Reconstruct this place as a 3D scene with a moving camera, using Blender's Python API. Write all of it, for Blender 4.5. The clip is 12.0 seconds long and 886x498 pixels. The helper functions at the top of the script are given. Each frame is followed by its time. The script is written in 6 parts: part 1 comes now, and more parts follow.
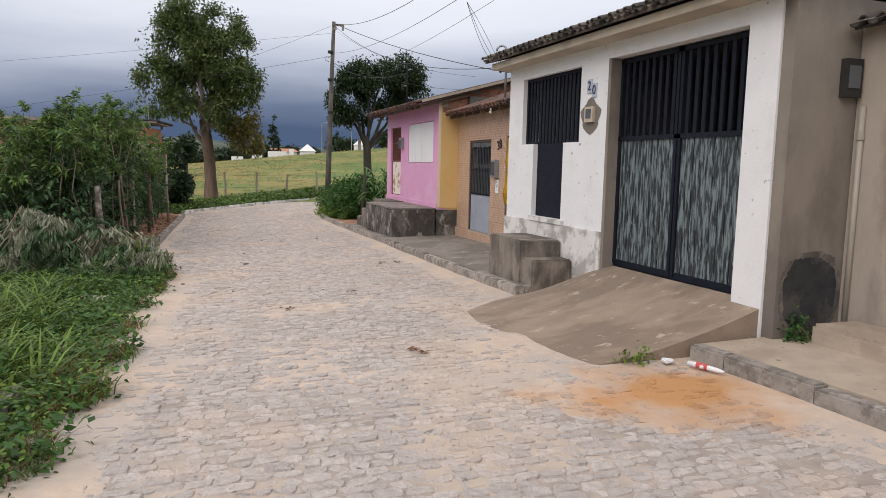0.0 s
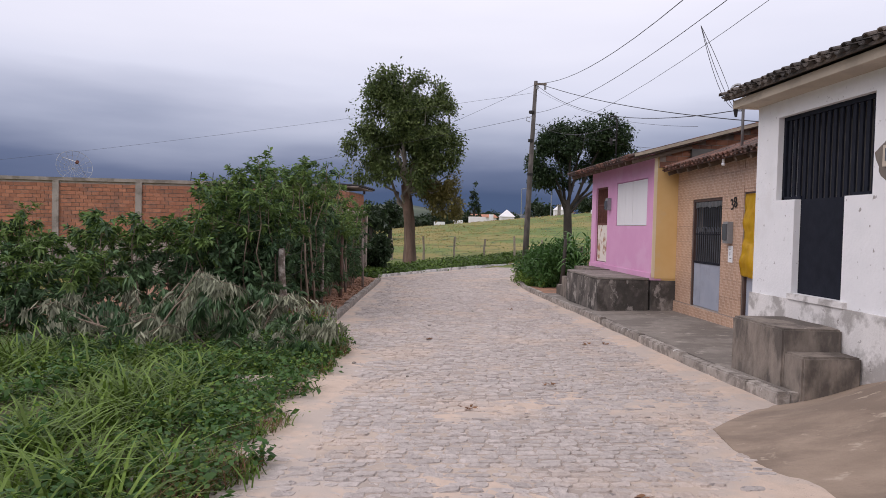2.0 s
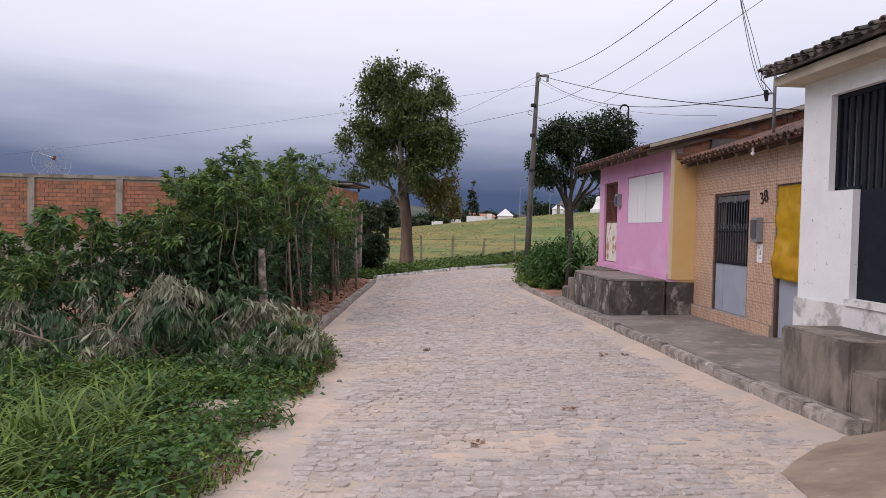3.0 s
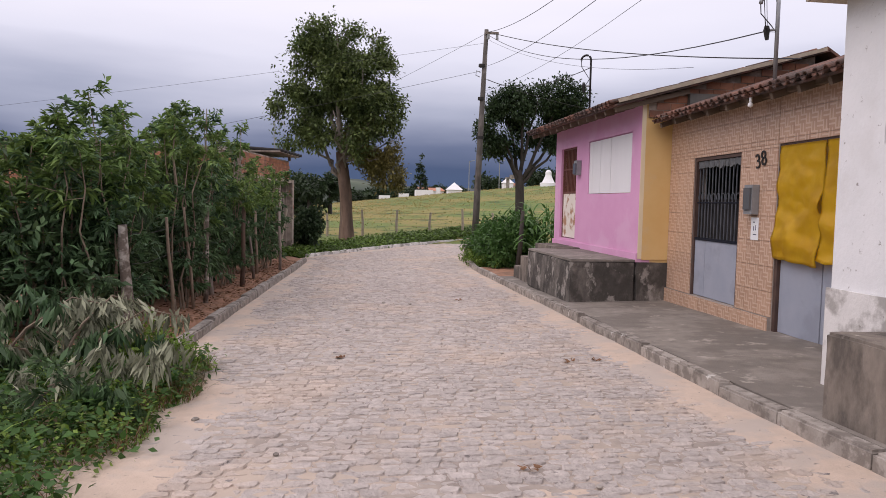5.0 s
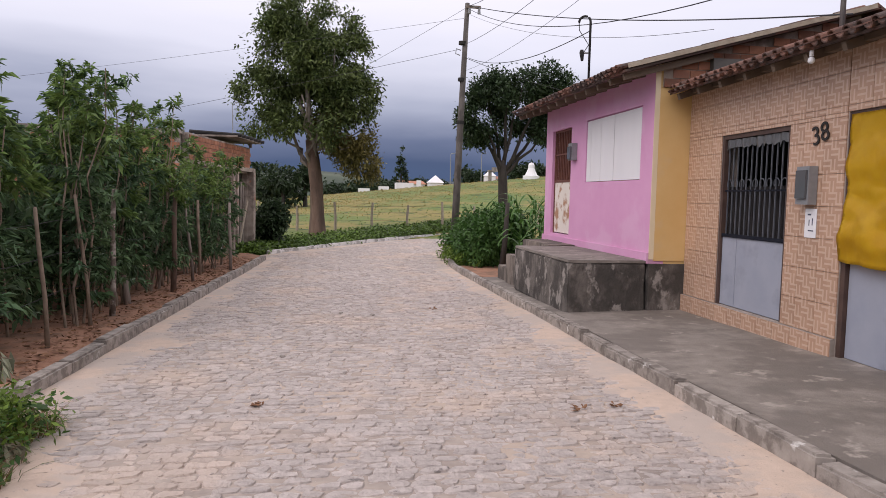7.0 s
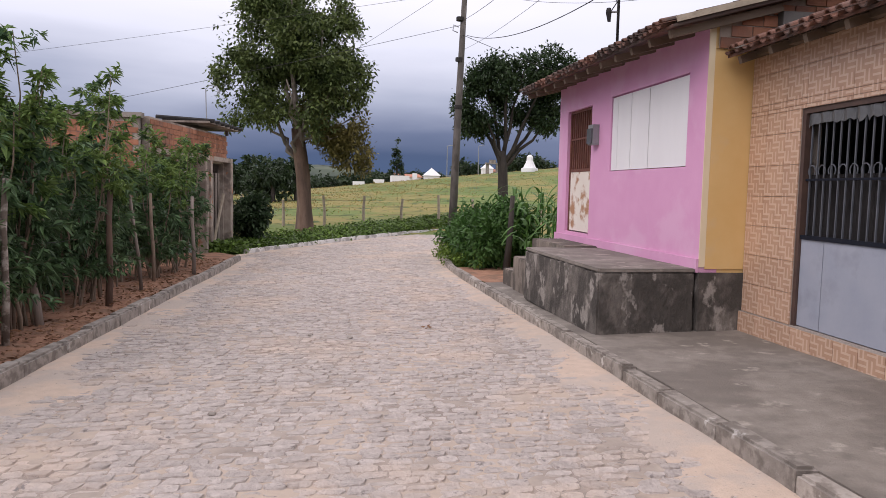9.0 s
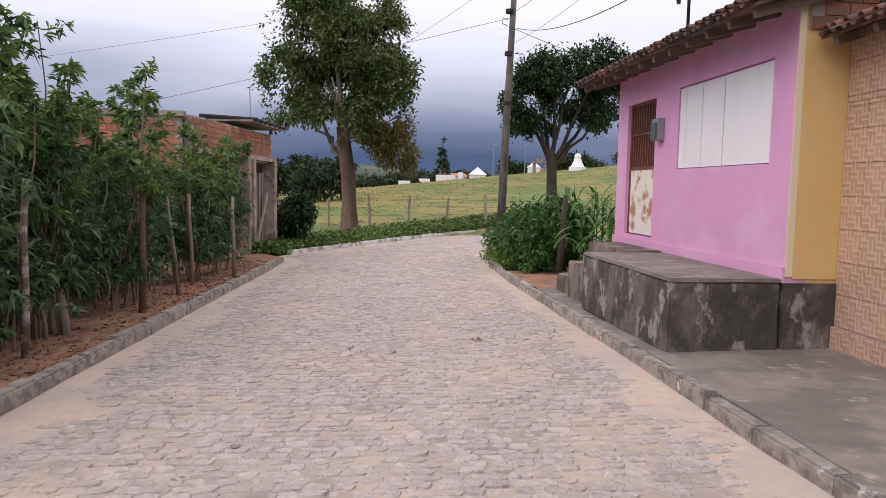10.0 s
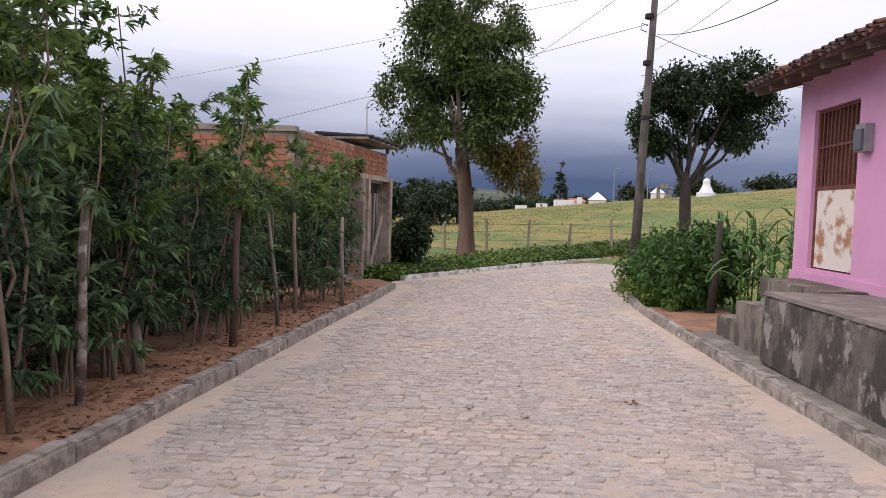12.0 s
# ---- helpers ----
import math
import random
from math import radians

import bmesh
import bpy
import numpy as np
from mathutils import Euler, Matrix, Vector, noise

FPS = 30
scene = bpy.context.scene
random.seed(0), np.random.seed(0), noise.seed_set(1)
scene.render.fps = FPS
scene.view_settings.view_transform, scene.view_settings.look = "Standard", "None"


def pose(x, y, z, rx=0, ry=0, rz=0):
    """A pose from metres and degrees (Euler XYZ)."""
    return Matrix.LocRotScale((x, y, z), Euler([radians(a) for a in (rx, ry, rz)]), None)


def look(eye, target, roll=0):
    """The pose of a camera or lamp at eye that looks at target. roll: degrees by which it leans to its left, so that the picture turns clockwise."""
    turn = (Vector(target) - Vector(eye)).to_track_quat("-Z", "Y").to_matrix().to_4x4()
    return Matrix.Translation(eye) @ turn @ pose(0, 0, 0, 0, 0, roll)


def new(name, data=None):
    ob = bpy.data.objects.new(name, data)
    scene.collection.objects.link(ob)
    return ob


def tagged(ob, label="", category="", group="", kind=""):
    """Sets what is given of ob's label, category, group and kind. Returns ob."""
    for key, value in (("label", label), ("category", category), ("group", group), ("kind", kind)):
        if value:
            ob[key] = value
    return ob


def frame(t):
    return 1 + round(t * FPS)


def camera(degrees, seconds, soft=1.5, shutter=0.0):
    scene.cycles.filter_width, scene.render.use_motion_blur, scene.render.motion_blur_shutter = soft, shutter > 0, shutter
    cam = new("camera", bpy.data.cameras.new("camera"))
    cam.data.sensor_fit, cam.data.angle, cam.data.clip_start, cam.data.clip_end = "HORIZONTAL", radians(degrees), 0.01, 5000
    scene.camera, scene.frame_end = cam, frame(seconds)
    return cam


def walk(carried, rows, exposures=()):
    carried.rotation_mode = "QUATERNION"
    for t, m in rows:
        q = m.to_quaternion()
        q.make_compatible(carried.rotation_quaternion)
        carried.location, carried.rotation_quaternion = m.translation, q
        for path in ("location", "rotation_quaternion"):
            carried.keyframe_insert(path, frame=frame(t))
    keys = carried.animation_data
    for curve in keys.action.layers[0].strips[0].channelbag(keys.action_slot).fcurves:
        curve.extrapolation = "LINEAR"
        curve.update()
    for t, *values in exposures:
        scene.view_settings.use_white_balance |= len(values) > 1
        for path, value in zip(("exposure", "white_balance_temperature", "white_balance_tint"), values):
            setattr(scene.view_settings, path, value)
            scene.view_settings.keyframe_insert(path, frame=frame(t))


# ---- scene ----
cam = camera(64.2, 12.0, soft=0.8)
PATH = [
    (0, (0.047, -0.332, 1.881), (0.714, 1.538, 1.648), 1.3),
    (0.5, (0.272, 0.087, 1.932), (0.765, 2.013, 1.715), 1.0),
    (1, (0.397, 0.554, 1.944), (0.582, 2.535, 1.744), 0.8),
    (1.5, (0.449, 1.04, 1.887), (0.591, 3.032, 1.788), 1.1),
    (2, (0.425, 1.579, 1.824), (0.549, 3.575, 1.762), 1.4),
    (2.5, (0.448, 2.167, 1.795), (0.575, 4.162, 1.744), 1.3),
    (4.5, (0.786, 4.556, 1.751), (0.965, 6.544, 1.62), 1.3),
    (5, (0.97, 5.073, 1.728), (1.242, 7.05, 1.597), 1.2),
    (5.5, (1.083, 5.639, 1.728), (1.393, 7.61, 1.592), 1.2),
    (6, (1.233, 6.167, 1.695), (1.557, 8.135, 1.551), 1.2),
    (6.5, (1.316, 6.688, 1.669), (1.639, 8.657, 1.525), 1.3),
    (8.5, (1.758, 8.656, 1.646), (2.081, 10.623, 1.48), 1.2),
    (9, (1.764, 9.199, 1.639), (2.096, 11.164, 1.473), 1.2),
    (9.5, (1.846, 9.607, 1.629), (2.141, 11.579, 1.468), 1.3),
    (10, (1.811, 9.897, 1.649), (2.016, 11.879, 1.478), 1.1),
    (10.5, (1.851, 10.367, 1.655), (2.036, 12.351, 1.489), 1.1),
    (11, (1.84, 10.786, 1.654), (1.985, 12.775, 1.5), 1.1),
    (11.5, (1.761, 11.16, 1.644), (1.811, 13.156, 1.521), 1.2),
    (12, (1.694, 11.448, 1.586), (1.576, 13.442, 1.477), 1.8),
]
EXPOSURES = [(0, 0.58, 6700, 15), (0.7, 0.58, 6700, 16), (1.6, 0.46, 6500, 22), (2.7, 0.44, 6450, 23), (4.5, 0.53, 6680, 25), (6.5, 0.55, 6650, 24), (8.5, 0.66, 6600, 23), (12, 0.68, 6600, 23)]
walk(cam, [(t, look(eye, target, roll)) for t, eye, target, roll in PATH], EXPOSURES)

# ---- world and sun ----
SUN_ELEVATION, SUN_AZIMUTH = 42.0, 235.0
world = bpy.data.worlds.new("overcast_sky")
scene.world = world
world.use_nodes = True
wn, wl = world.node_tree.nodes, world.node_tree.links
wn.clear()
w_out = wn.new("ShaderNodeOutputWorld")
w_sky = wn.new("ShaderNodeTexSky")
w_sky.sky_type = "NISHITA"
w_sky.sun_disc = False
w_sky.sun_elevation, w_sky.sun_rotation = radians(SUN_ELEVATION), radians(SUN_AZIMUTH)
w_bg = wn.new("ShaderNodeBackground")
w_bg.inputs["Strength"].default_value = 0.05
wl.new(w_sky.outputs[0], w_bg.inputs["Color"])
w_co = wn.new("ShaderNodeTexCoord")
w_sep = wn.new("ShaderNodeSeparateXYZ")
wl.new(w_co.outputs["Generated"], w_sep.inputs[0])
w_map = wn.new("ShaderNodeMapping")
w_map.inputs["Scale"].default_value = (1.3, 1.3, 7.0)
wl.new(w_co.outputs["Generated"], w_map.inputs[0])
w_noise = wn.new("ShaderNodeTexNoise")
w_noise.inputs["Scale"].default_value = 1.6
w_noise.inputs["Detail"].default_value = 5.0
w_noise.inputs["Roughness"].default_value = 0.45
wl.new(w_map.outputs[0], w_noise.inputs["Vector"])
w_sub = wn.new("ShaderNodeMath")
w_sub.operation = "MULTIPLY_ADD"
w_sub.inputs[1].default_value = 0.15
w_sub.inputs[2].default_value = -0.075
wl.new(w_noise.outputs[0], w_sub.inputs[0])
w_add = wn.new("ShaderNodeMath")
w_add.operation = "ADD"
wl.new(w_sep.outputs["Z"], w_add.inputs[0])
wl.new(w_sub.outputs[0], w_add.inputs[1])
w_ramp = wn.new("ShaderNodeValToRGB")
for at, col in ((0.0, (0.042, 0.085, 0.175)), (0.03, (0.044, 0.080, 0.165)), (0.075, (0.115, 0.155, 0.25)), (0.125, (0.34, 0.395, 0.49)),
                (0.19, (0.64, 0.70, 0.78)), (0.32, (0.86, 0.90, 0.94)), (1.0, (0.98, 1.0, 1.0 - 0.001))):
    el = w_ramp.color_ramp.elements.new(at)
    el.color = (*col, 1)
for el in list(w_ramp.color_ramp.elements):
    if el.color[2] == 1.0:
        w_ramp.color_ramp.elements.remove(el)
        break
w_ramp.color_ramp.elements[0].color = (0.050, 0.085, 0.175, 1)
wl.new(w_add.outputs[0], w_ramp.inputs[0])
w_cloud = wn.new("ShaderNodeBackground")
w_cloud.inputs["Strength"].default_value = 0.83
wl.new(w_ramp.outputs[0], w_cloud.inputs["Color"])
w_mix = wn.new("ShaderNodeMixShader")
w_mix.inputs[0].default_value = 0.93
wl.new(w_bg.outputs[0], w_mix.inputs[1])
wl.new(w_cloud.outputs[0], w_mix.inputs[2])
wl.new(w_mix.outputs[0], w_out.inputs["Surface"])
sun_data = bpy.data.lights.new("sun", "SUN")
sun_data.energy, sun_data.angle, sun_data.color = 0.8, radians(40), (1.0, 0.96, 0.9)
sun = new("sun", sun_data)
sun.matrix_basis = pose(0, 0, 30, 90 - SUN_ELEVATION, 0, 180 - SUN_AZIMUTH)

# ---- materials ----


def surface(name, c1, c2, scale=4.0, c3=None, s3=0.9, a3=0.6, t3=0.55, rough=0.85, bump=0.25, bscale=45.0, metal=0.0, vary=0.0, island=False, stretch=(1, 1, 1), spot=None, bdist=0.01, c4=None, s4=9.0, t4=0.62, gloss=0.5):
    m = bpy.data.materials.new(name)
    m.use_nodes = True
    n, l = m.node_tree.nodes, m.node_tree.links
    p = n["Principled BSDF"]
    geo = n.new("ShaderNodeNewGeometry")
    mp = n.new("ShaderNodeMapping")
    mp.inputs["Scale"].default_value = stretch
    l.new(geo.outputs["Position"], mp.inputs[0])

    def noise_at(s, lo, hi, detail=6.0):
        t = n.new("ShaderNodeTexNoise")
        t.inputs["Scale"].default_value, t.inputs["Detail"].default_value = s, detail
        t.inputs["Roughness"].default_value = 0.6
        l.new(mp.outputs[0], t.inputs["Vector"])
        r = n.new("ShaderNodeMapRange")
        r.inputs["From Min"].default_value, r.inputs["From Max"].default_value = lo, hi
        l.new(t.outputs[0], r.inputs["Value"])
        return t, r

    def mixed(a, b, fac):
        x = n.new("ShaderNodeMix")
        x.data_type = "RGBA"
        for sock, v in ((x.inputs[6], a), (x.inputs[7], b)):
            if isinstance(v, tuple):
                sock.default_value = (*v, 1)
            else:
                l.new(v, sock)
        l.new(fac, x.inputs[0])
        return x.outputs[2]

    _, r1 = noise_at(scale, 0.3, 0.7)
    col = mixed(c1, c2, r1.outputs[0])
    if c3:
        _, r3 = noise_at(s3, t3 - 0.05, t3 + 0.05)
        k = n.new("ShaderNodeMath")
        k.operation = "MULTIPLY"
        k.inputs[1].default_value = a3
        l.new(r3.outputs[0], k.inputs[0])
        col = mixed(col, c3, k.outputs[0])
    if c4:
        _, r4 = noise_at(s4, t4 - 0.03, t4 + 0.03, 8.0)
        col = mixed(col, c4, r4.outputs[0])
    if spot:
        px, py, rx, ry, tint = spot
        sm = n.new("ShaderNodeMapping")
        sm.vector_type = "POINT"
        sm.inputs["Location"].default_value = (-px / rx, -py / ry, 0)
        sm.inputs["Scale"].default_value = (1 / rx, 1 / ry, 0)
        l.new(geo.outputs["Position"], sm.inputs[0])
        ln_ = n.new("ShaderNodeVectorMath")
        ln_.operation = "LENGTH"
        l.new(sm.outputs[0], ln_.inputs[0])
        sn = n.new("ShaderNodeTexNoise")
        sn.inputs["Scale"].default_value, sn.inputs["Detail"].default_value = 2.2, 7.0
        l.new(geo.outputs["Position"], sn.inputs["Vector"])
        ad = n.new("ShaderNodeMath")
        ad.operation = "MULTIPLY_ADD"
        ad.inputs[1].default_value = 1.6
        l.new(sn.outputs[0], ad.inputs[0])
        l.new(ln_.outputs["Value"], ad.inputs[2])
        sr = n.new("ShaderNodeMapRange")
        sr.inputs["From Min"].default_value, sr.inputs["From Max"].default_value = 1.05, 1.75
        sr.inputs["To Min"].default_value, sr.inputs["To Max"].default_value = 0.9, 0.0
        l.new(ad.outputs[0], sr.inputs["Value"])
        col = mixed(col, tint, sr.outputs[0])
    if vary:
        if island:
            rnd = geo.outputs["Random Per Island"]
        else:
            rnd = n.new("ShaderNodeObjectInfo").outputs["Random"]
        mr = n.new("ShaderNodeMapRange")
        mr.inputs["To Min"].default_value, mr.inputs["To Max"].default_value = 1 - vary, 1 + vary
        l.new(rnd, mr.inputs["Value"])
        hs = n.new("ShaderNodeHueSaturation")
        l.new(mr.outputs[0], hs.inputs["Value"])
        l.new(col, hs.inputs["Color"])
        col = hs.outputs[0]
    l.new(col, p.inputs["Base Color"])
    p.inputs["Roughness"].default_value, p.inputs["Metallic"].default_value = rough, metal
    p.inputs["Specular IOR Level"].default_value = gloss
    if bump:
        b = n.new("ShaderNodeBump")
        b.inputs["Strength"].default_value, b.inputs["Distance"].default_value = bump, bdist
        t, _ = noise_at(bscale, 0, 1)
        l.new(t.outputs[0], b.inputs["Height"])
        l.new(b.outputs[0], p.inputs["Normal"])
    return m


def leafy(name, c1, c2, vary=0.35, through_light=0.3, rough=0.5):
    m = surface(name, c1, c2, scale=1.3, rough=rough, bump=0.0, vary=vary, island=True, gloss=0.28)
    n, l = m.node_tree.nodes, m.node_tree.links
    p, out = n["Principled BSDF"], n["Material Output"]
    tr = n.new("ShaderNodeBsdfTranslucent")
    l.new(p.inputs["Base Color"].links[0].from_socket, tr.inputs[0])
    mx = n.new("ShaderNodeMixShader")
    mx.inputs[0].default_value = through_light
    l.new(p.outputs[0], mx.inputs[1])
    l.new(tr.outputs[0], mx.inputs[2])
    l.new(mx.outputs[0], out.inputs["Surface"])
    return m


M = {
    "stone": surface("cobble_stone", (0.40, 0.354, 0.330), (0.565, 0.503, 0.47), 17, (0.58, 0.465, 0.385), 0.7, 0.65, 0.56, 0.9, 1.0, 30, vary=0.11, bdist=0.03, spot=(3.40, 3.95, 1.15, 0.95, (0.50, 0.235, 0.075)), island=True, c4=(0.25, 0.222, 0.21), s4=11, t4=0.655),
    "stone_piece": surface("cobble_stone_near", (0.40, 0.354, 0.330), (0.565, 0.503, 0.47), 17, (0.58, 0.465, 0.385), 0.7, 0.65, 0.56, 0.9, 1.0, 30, vary=0.11, bdist=0.03, spot=(3.40, 3.95, 1.15, 0.95, (0.50, 0.235, 0.075)), c4=(0.25, 0.222, 0.21), s4=11, t4=0.655),
    "sand": surface("joint_sand", (0.52, 0.41, 0.33), (0.61, 0.485, 0.395), 9, (0.45, 0.395, 0.355), 1.6, 0.7, 0.5, 0.95, 0.7, 60, c4=(0.30, 0.255, 0.225), s4=17, t4=0.665, spot=(3.40, 3.95, 1.15, 0.95, (0.50, 0.235, 0.075))),
    # joint earth, with patches darkened to stand for shadow between the setts
    "joint": surface("joint_earth_with_shade", (0.26, 0.22, 0.195), (0.46, 0.39, 0.335), 3, (0.52, 0.42, 0.34), 0.9, 0.7, 0.52, 0.95, 0.5, 60, spot=(3.40, 3.95, 1.15, 0.95, (0.50, 0.235, 0.075))),
    "soil": surface("red_soil", (0.26, 0.125, 0.075), (0.38, 0.21, 0.135), 5, (0.17, 0.105, 0.07), 2.3, 0.7, 0.55, 0.95, 0.8, 30),
    "verge": surface("verge_soil", (0.06, 0.065, 0.025), (0.12, 0.095, 0.05), 3, (0.25, 0.17, 0.10), 1.2, 0.6, 0.6, 0.95, 0.8, 30),
    "kerb": surface("kerb_stone", (0.25, 0.222, 0.196), (0.40, 0.362, 0.326), 7, (0.12, 0.10, 0.085), 8, 0.6, 0.53, 0.9, 0.7, 40, vary=0.15, c4=(0.58, 0.56, 0.53), s4=6, t4=0.66),
    "pavement": surface("cement_pavement", (0.20, 0.178, 0.156), (0.295, 0.262, 0.23), 5, (0.135, 0.117, 0.102), 1.3, 0.6, 0.5, 0.85, 0.8, 40, c4=(0.37, 0.33, 0.29), s4=3.2, t4=0.63),
    "apron": surface("sandy_brown_cement", (0.25, 0.188, 0.14), (0.345, 0.265, 0.20), 3, (0.17, 0.127, 0.097), 1.1, 0.6, 0.52, 0.9, 0.8, 35, c4=(0.42, 0.34, 0.265), s4=4.5, t4=0.64, stretch=(0.8, 1.3, 1)),
    "sandy_pave": surface("sandy_beige_cement", (0.36, 0.292, 0.228), (0.47, 0.388, 0.306), 3.5, (0.30, 0.235, 0.18), 1.6, 0.6, 0.53, 0.9, 0.7, 35, c4=(0.22, 0.175, 0.14), s4=7, t4=0.66),
    "south_plaster": surface("stained_beige_plaster", (0.33, 0.28, 0.235), (0.43, 0.37, 0.315), 2, (0.23, 0.19, 0.16), 1.2, 0.7, 0.5, 0.9, 0.35, 35, stretch=(1, 1, 0.4)),
    "soot": surface("soot_stain", (0.018, 0.018, 0.02), (0.045, 0.045, 0.048), 5, (0.09, 0.083, 0.078), 2.6, 0.7, 0.57, 0.95, 0.3, 40),
    "soot_thin": surface("thin_soot_stain", (0.075, 0.068, 0.06), (0.13, 0.115, 0.10), 9, (0.20, 0.172, 0.145), 6, 0.9, 0.5, 0.95, 0.3, 40),
    "dark_cement": surface("weathered_cement", (0.085, 0.075, 0.067), (0.185, 0.165, 0.147), 9, (0.038, 0.034, 0.03), 2.6, 0.75, 0.5, 0.9, 1.0, 26, c4=(0.30, 0.275, 0.25), s4=4.2, t4=0.60, stretch=(1, 1, 0.7), bdist=0.02),
    "step_cement": surface("step_cement", (0.165, 0.138, 0.115), (0.28, 0.238, 0.20), 9, (0.065, 0.055, 0.048), 2.6, 0.75, 0.5, 0.9, 0.9, 35, stretch=(1, 1, 0.5), c4=(0.44, 0.385, 0.33), s4=5, t4=0.66),
    "white": surface("white_limewash", (0.73, 0.735, 0.745), (0.79, 0.79, 0.80), 3, (0.66, 0.65, 0.645), 1.6, 0.45, 0.62, 0.8, 0.45, 25, c4=(0.34, 0.32, 0.31), s4=13, t4=0.675),
    "white_worn": surface("worn_whitewash", (0.66, 0.64, 0.62), (0.75, 0.73, 0.71), 4, (0.33, 0.31, 0.29), 2.8, 0.85, 0.53, 0.9, 0.6, 30, c4=(0.22, 0.20, 0.18), s4=6, t4=0.66),
    "grey_plaster": surface("grey_brown_plaster", (0.20, 0.172, 0.145), (0.27, 0.232, 0.195), 2, (0.14, 0.12, 0.105), 1.1, 0.7, 0.5, 0.9, 0.35, 35, stretch=(1, 1, 0.5)),
    "beige": surface("beige_cornice_paint", (0.46, 0.39, 0.31), (0.54, 0.47, 0.38), 2, (0.32, 0.27, 0.22), 1.5, 0.5, 0.58, 0.85, 0.3, 40),
    "pink": surface("pink_paint", (0.66, 0.32, 0.52), (0.70, 0.36, 0.56), 2, (0.72, 0.44, 0.61), 1.3, 0.5, 0.58, 0.7, 0.15, 30),
    "yellow": surface("ochre_paint", (0.68, 0.44, 0.17), (0.73, 0.50, 0.22), 2, (0.64, 0.48, 0.28), 1.4, 0.5, 0.58, 0.75, 0.15, 30),
    "cream": surface("cream_edge_paint", (0.74, 0.62, 0.42), (0.78, 0.66, 0.47), 2, rough=0.75, bump=0.15),
    "grille": surface("dark_navy_metal", (0.006, 0.008, 0.015), (0.012, 0.015, 0.025), 8, rough=0.7, bump=0.1, gloss=0.2),
    "gate_streaked": surface("streaked_gate_paint", (0.012, 0.015, 0.019), (0.03, 0.036, 0.042), 5, (0.17, 0.215, 0.225), 5.2, 0.95, 0.515, 0.6, 0.3, 20, stretch=(5, 5, 0.75), c4=(0.28, 0.33, 0.335), s4=8, t4=0.66),
    # plaster darkened so that the shade of closed rooms sits in its colour
    "inside": surface("shade_toned_inner_plaster", (0.10, 0.095, 0.09), (0.14, 0.13, 0.12), 2),
    "door_blue": surface("blue_grey_door_paint", (0.30, 0.33, 0.40), (0.35, 0.375, 0.44), 3, (0.24, 0.26, 0.31), 2, 0.5, 0.58, 0.55, 0.1, 30),
    "bar_grey": surface("grey_painted_bars", (0.07, 0.08, 0.095), (0.11, 0.12, 0.14), 6, rough=0.5, bump=0.1),
    "door_frame": surface("brown_steel_frame", (0.06, 0.035, 0.03), (0.10, 0.06, 0.045), 6, rough=0.6, bump=0.15),
    "curtain": surface("dark_curtain", (0.030, 0.028, 0.03), (0.06, 0.055, 0.055), 12, rough=0.95, bump=0.2, stretch=(1, 1, 0.2)),
    "rust": surface("rusty_brown_paint", (0.11, 0.035, 0.025), (0.16, 0.06, 0.04), 8, (0.22, 0.10, 0.06), 5, 0.6, 0.6, 0.7, 0.2, 60),
    "rust_white": surface("rusting_white_panel", (0.72, 0.66, 0.58), (0.76, 0.71, 0.64), 4, (0.36, 0.16, 0.06), 3.4, 0.9, 0.55, 0.7, 0.25, 50),
    "shutter": surface("white_painted_boards", (0.78, 0.78, 0.79), (0.82, 0.82, 0.83), 3, rough=0.5, bump=0.1, c4=(0.4, 0.38, 0.36), s4=6, t4=0.78, stretch=(1, 1, 0.25)),
    "tarp": surface("yellow_tarp", (0.82, 0.49, 0.012), (0.88, 0.56, 0.02), 3, (0.70, 0.38, 0.01), 1.8, 0.5, 0.55, 0.42, 0.25, 12),
    "clay": surface("clay_roof_tile", (0.12, 0.062, 0.048), (0.20, 0.09, 0.06), 6, (0.07, 0.055, 0.05), 2.4, 0.85, 0.5, 0.9, 0.4, 60, vary=0.35),
    "clay_dark": surface("mossy_roof_tile", (0.10, 0.085, 0.075), (0.16, 0.13, 0.11), 6, (0.045, 0.042, 0.04), 2.4, 0.85, 0.5, 0.9, 0.4, 60, vary=0.35),
    "rafter": surface("old_rafter_wood", (0.12, 0.085, 0.06), (0.20, 0.15, 0.11), 6, rough=0.85, bump=0.3, stretch=(0.2, 1, 1)),
    "brick": surface("hollow_brick", (0.31, 0.125, 0.072), (0.41, 0.185, 0.11), 5, (0.22, 0.12, 0.09), 2, 0.6, 0.55, 0.9, 0.4, 50, vary=0.22),
    "brick_joined": surface("hollow_brick_far", (0.31, 0.125, 0.072), (0.41, 0.185, 0.11), 5, (0.22, 0.12, 0.09), 2, 0.6, 0.55, 0.9, 0.4, 50, vary=0.22, island=True),
    "mortar": surface("rough_mortar", (0.30, 0.26, 0.23), (0.40, 0.35, 0.31), 5, (0.20, 0.17, 0.15), 1.5, 0.6, 0.55, 0.95, 0.5, 40),
    "concrete": surface("old_concrete", (0.25, 0.222, 0.197), (0.36, 0.325, 0.29), 3, (0.16, 0.14, 0.12), 2, 0.8, 0.53, 0.9, 0.5, 40),
    "weathered": surface("weathered_render", (0.30, 0.245, 0.205), (0.46, 0.385, 0.325), 5, (0.155, 0.12, 0.10), 2.2, 0.75, 0.53, 0.95, 0.7, 30, c4=(0.38, 0.17, 0.10), s4=3, t4=0.63),
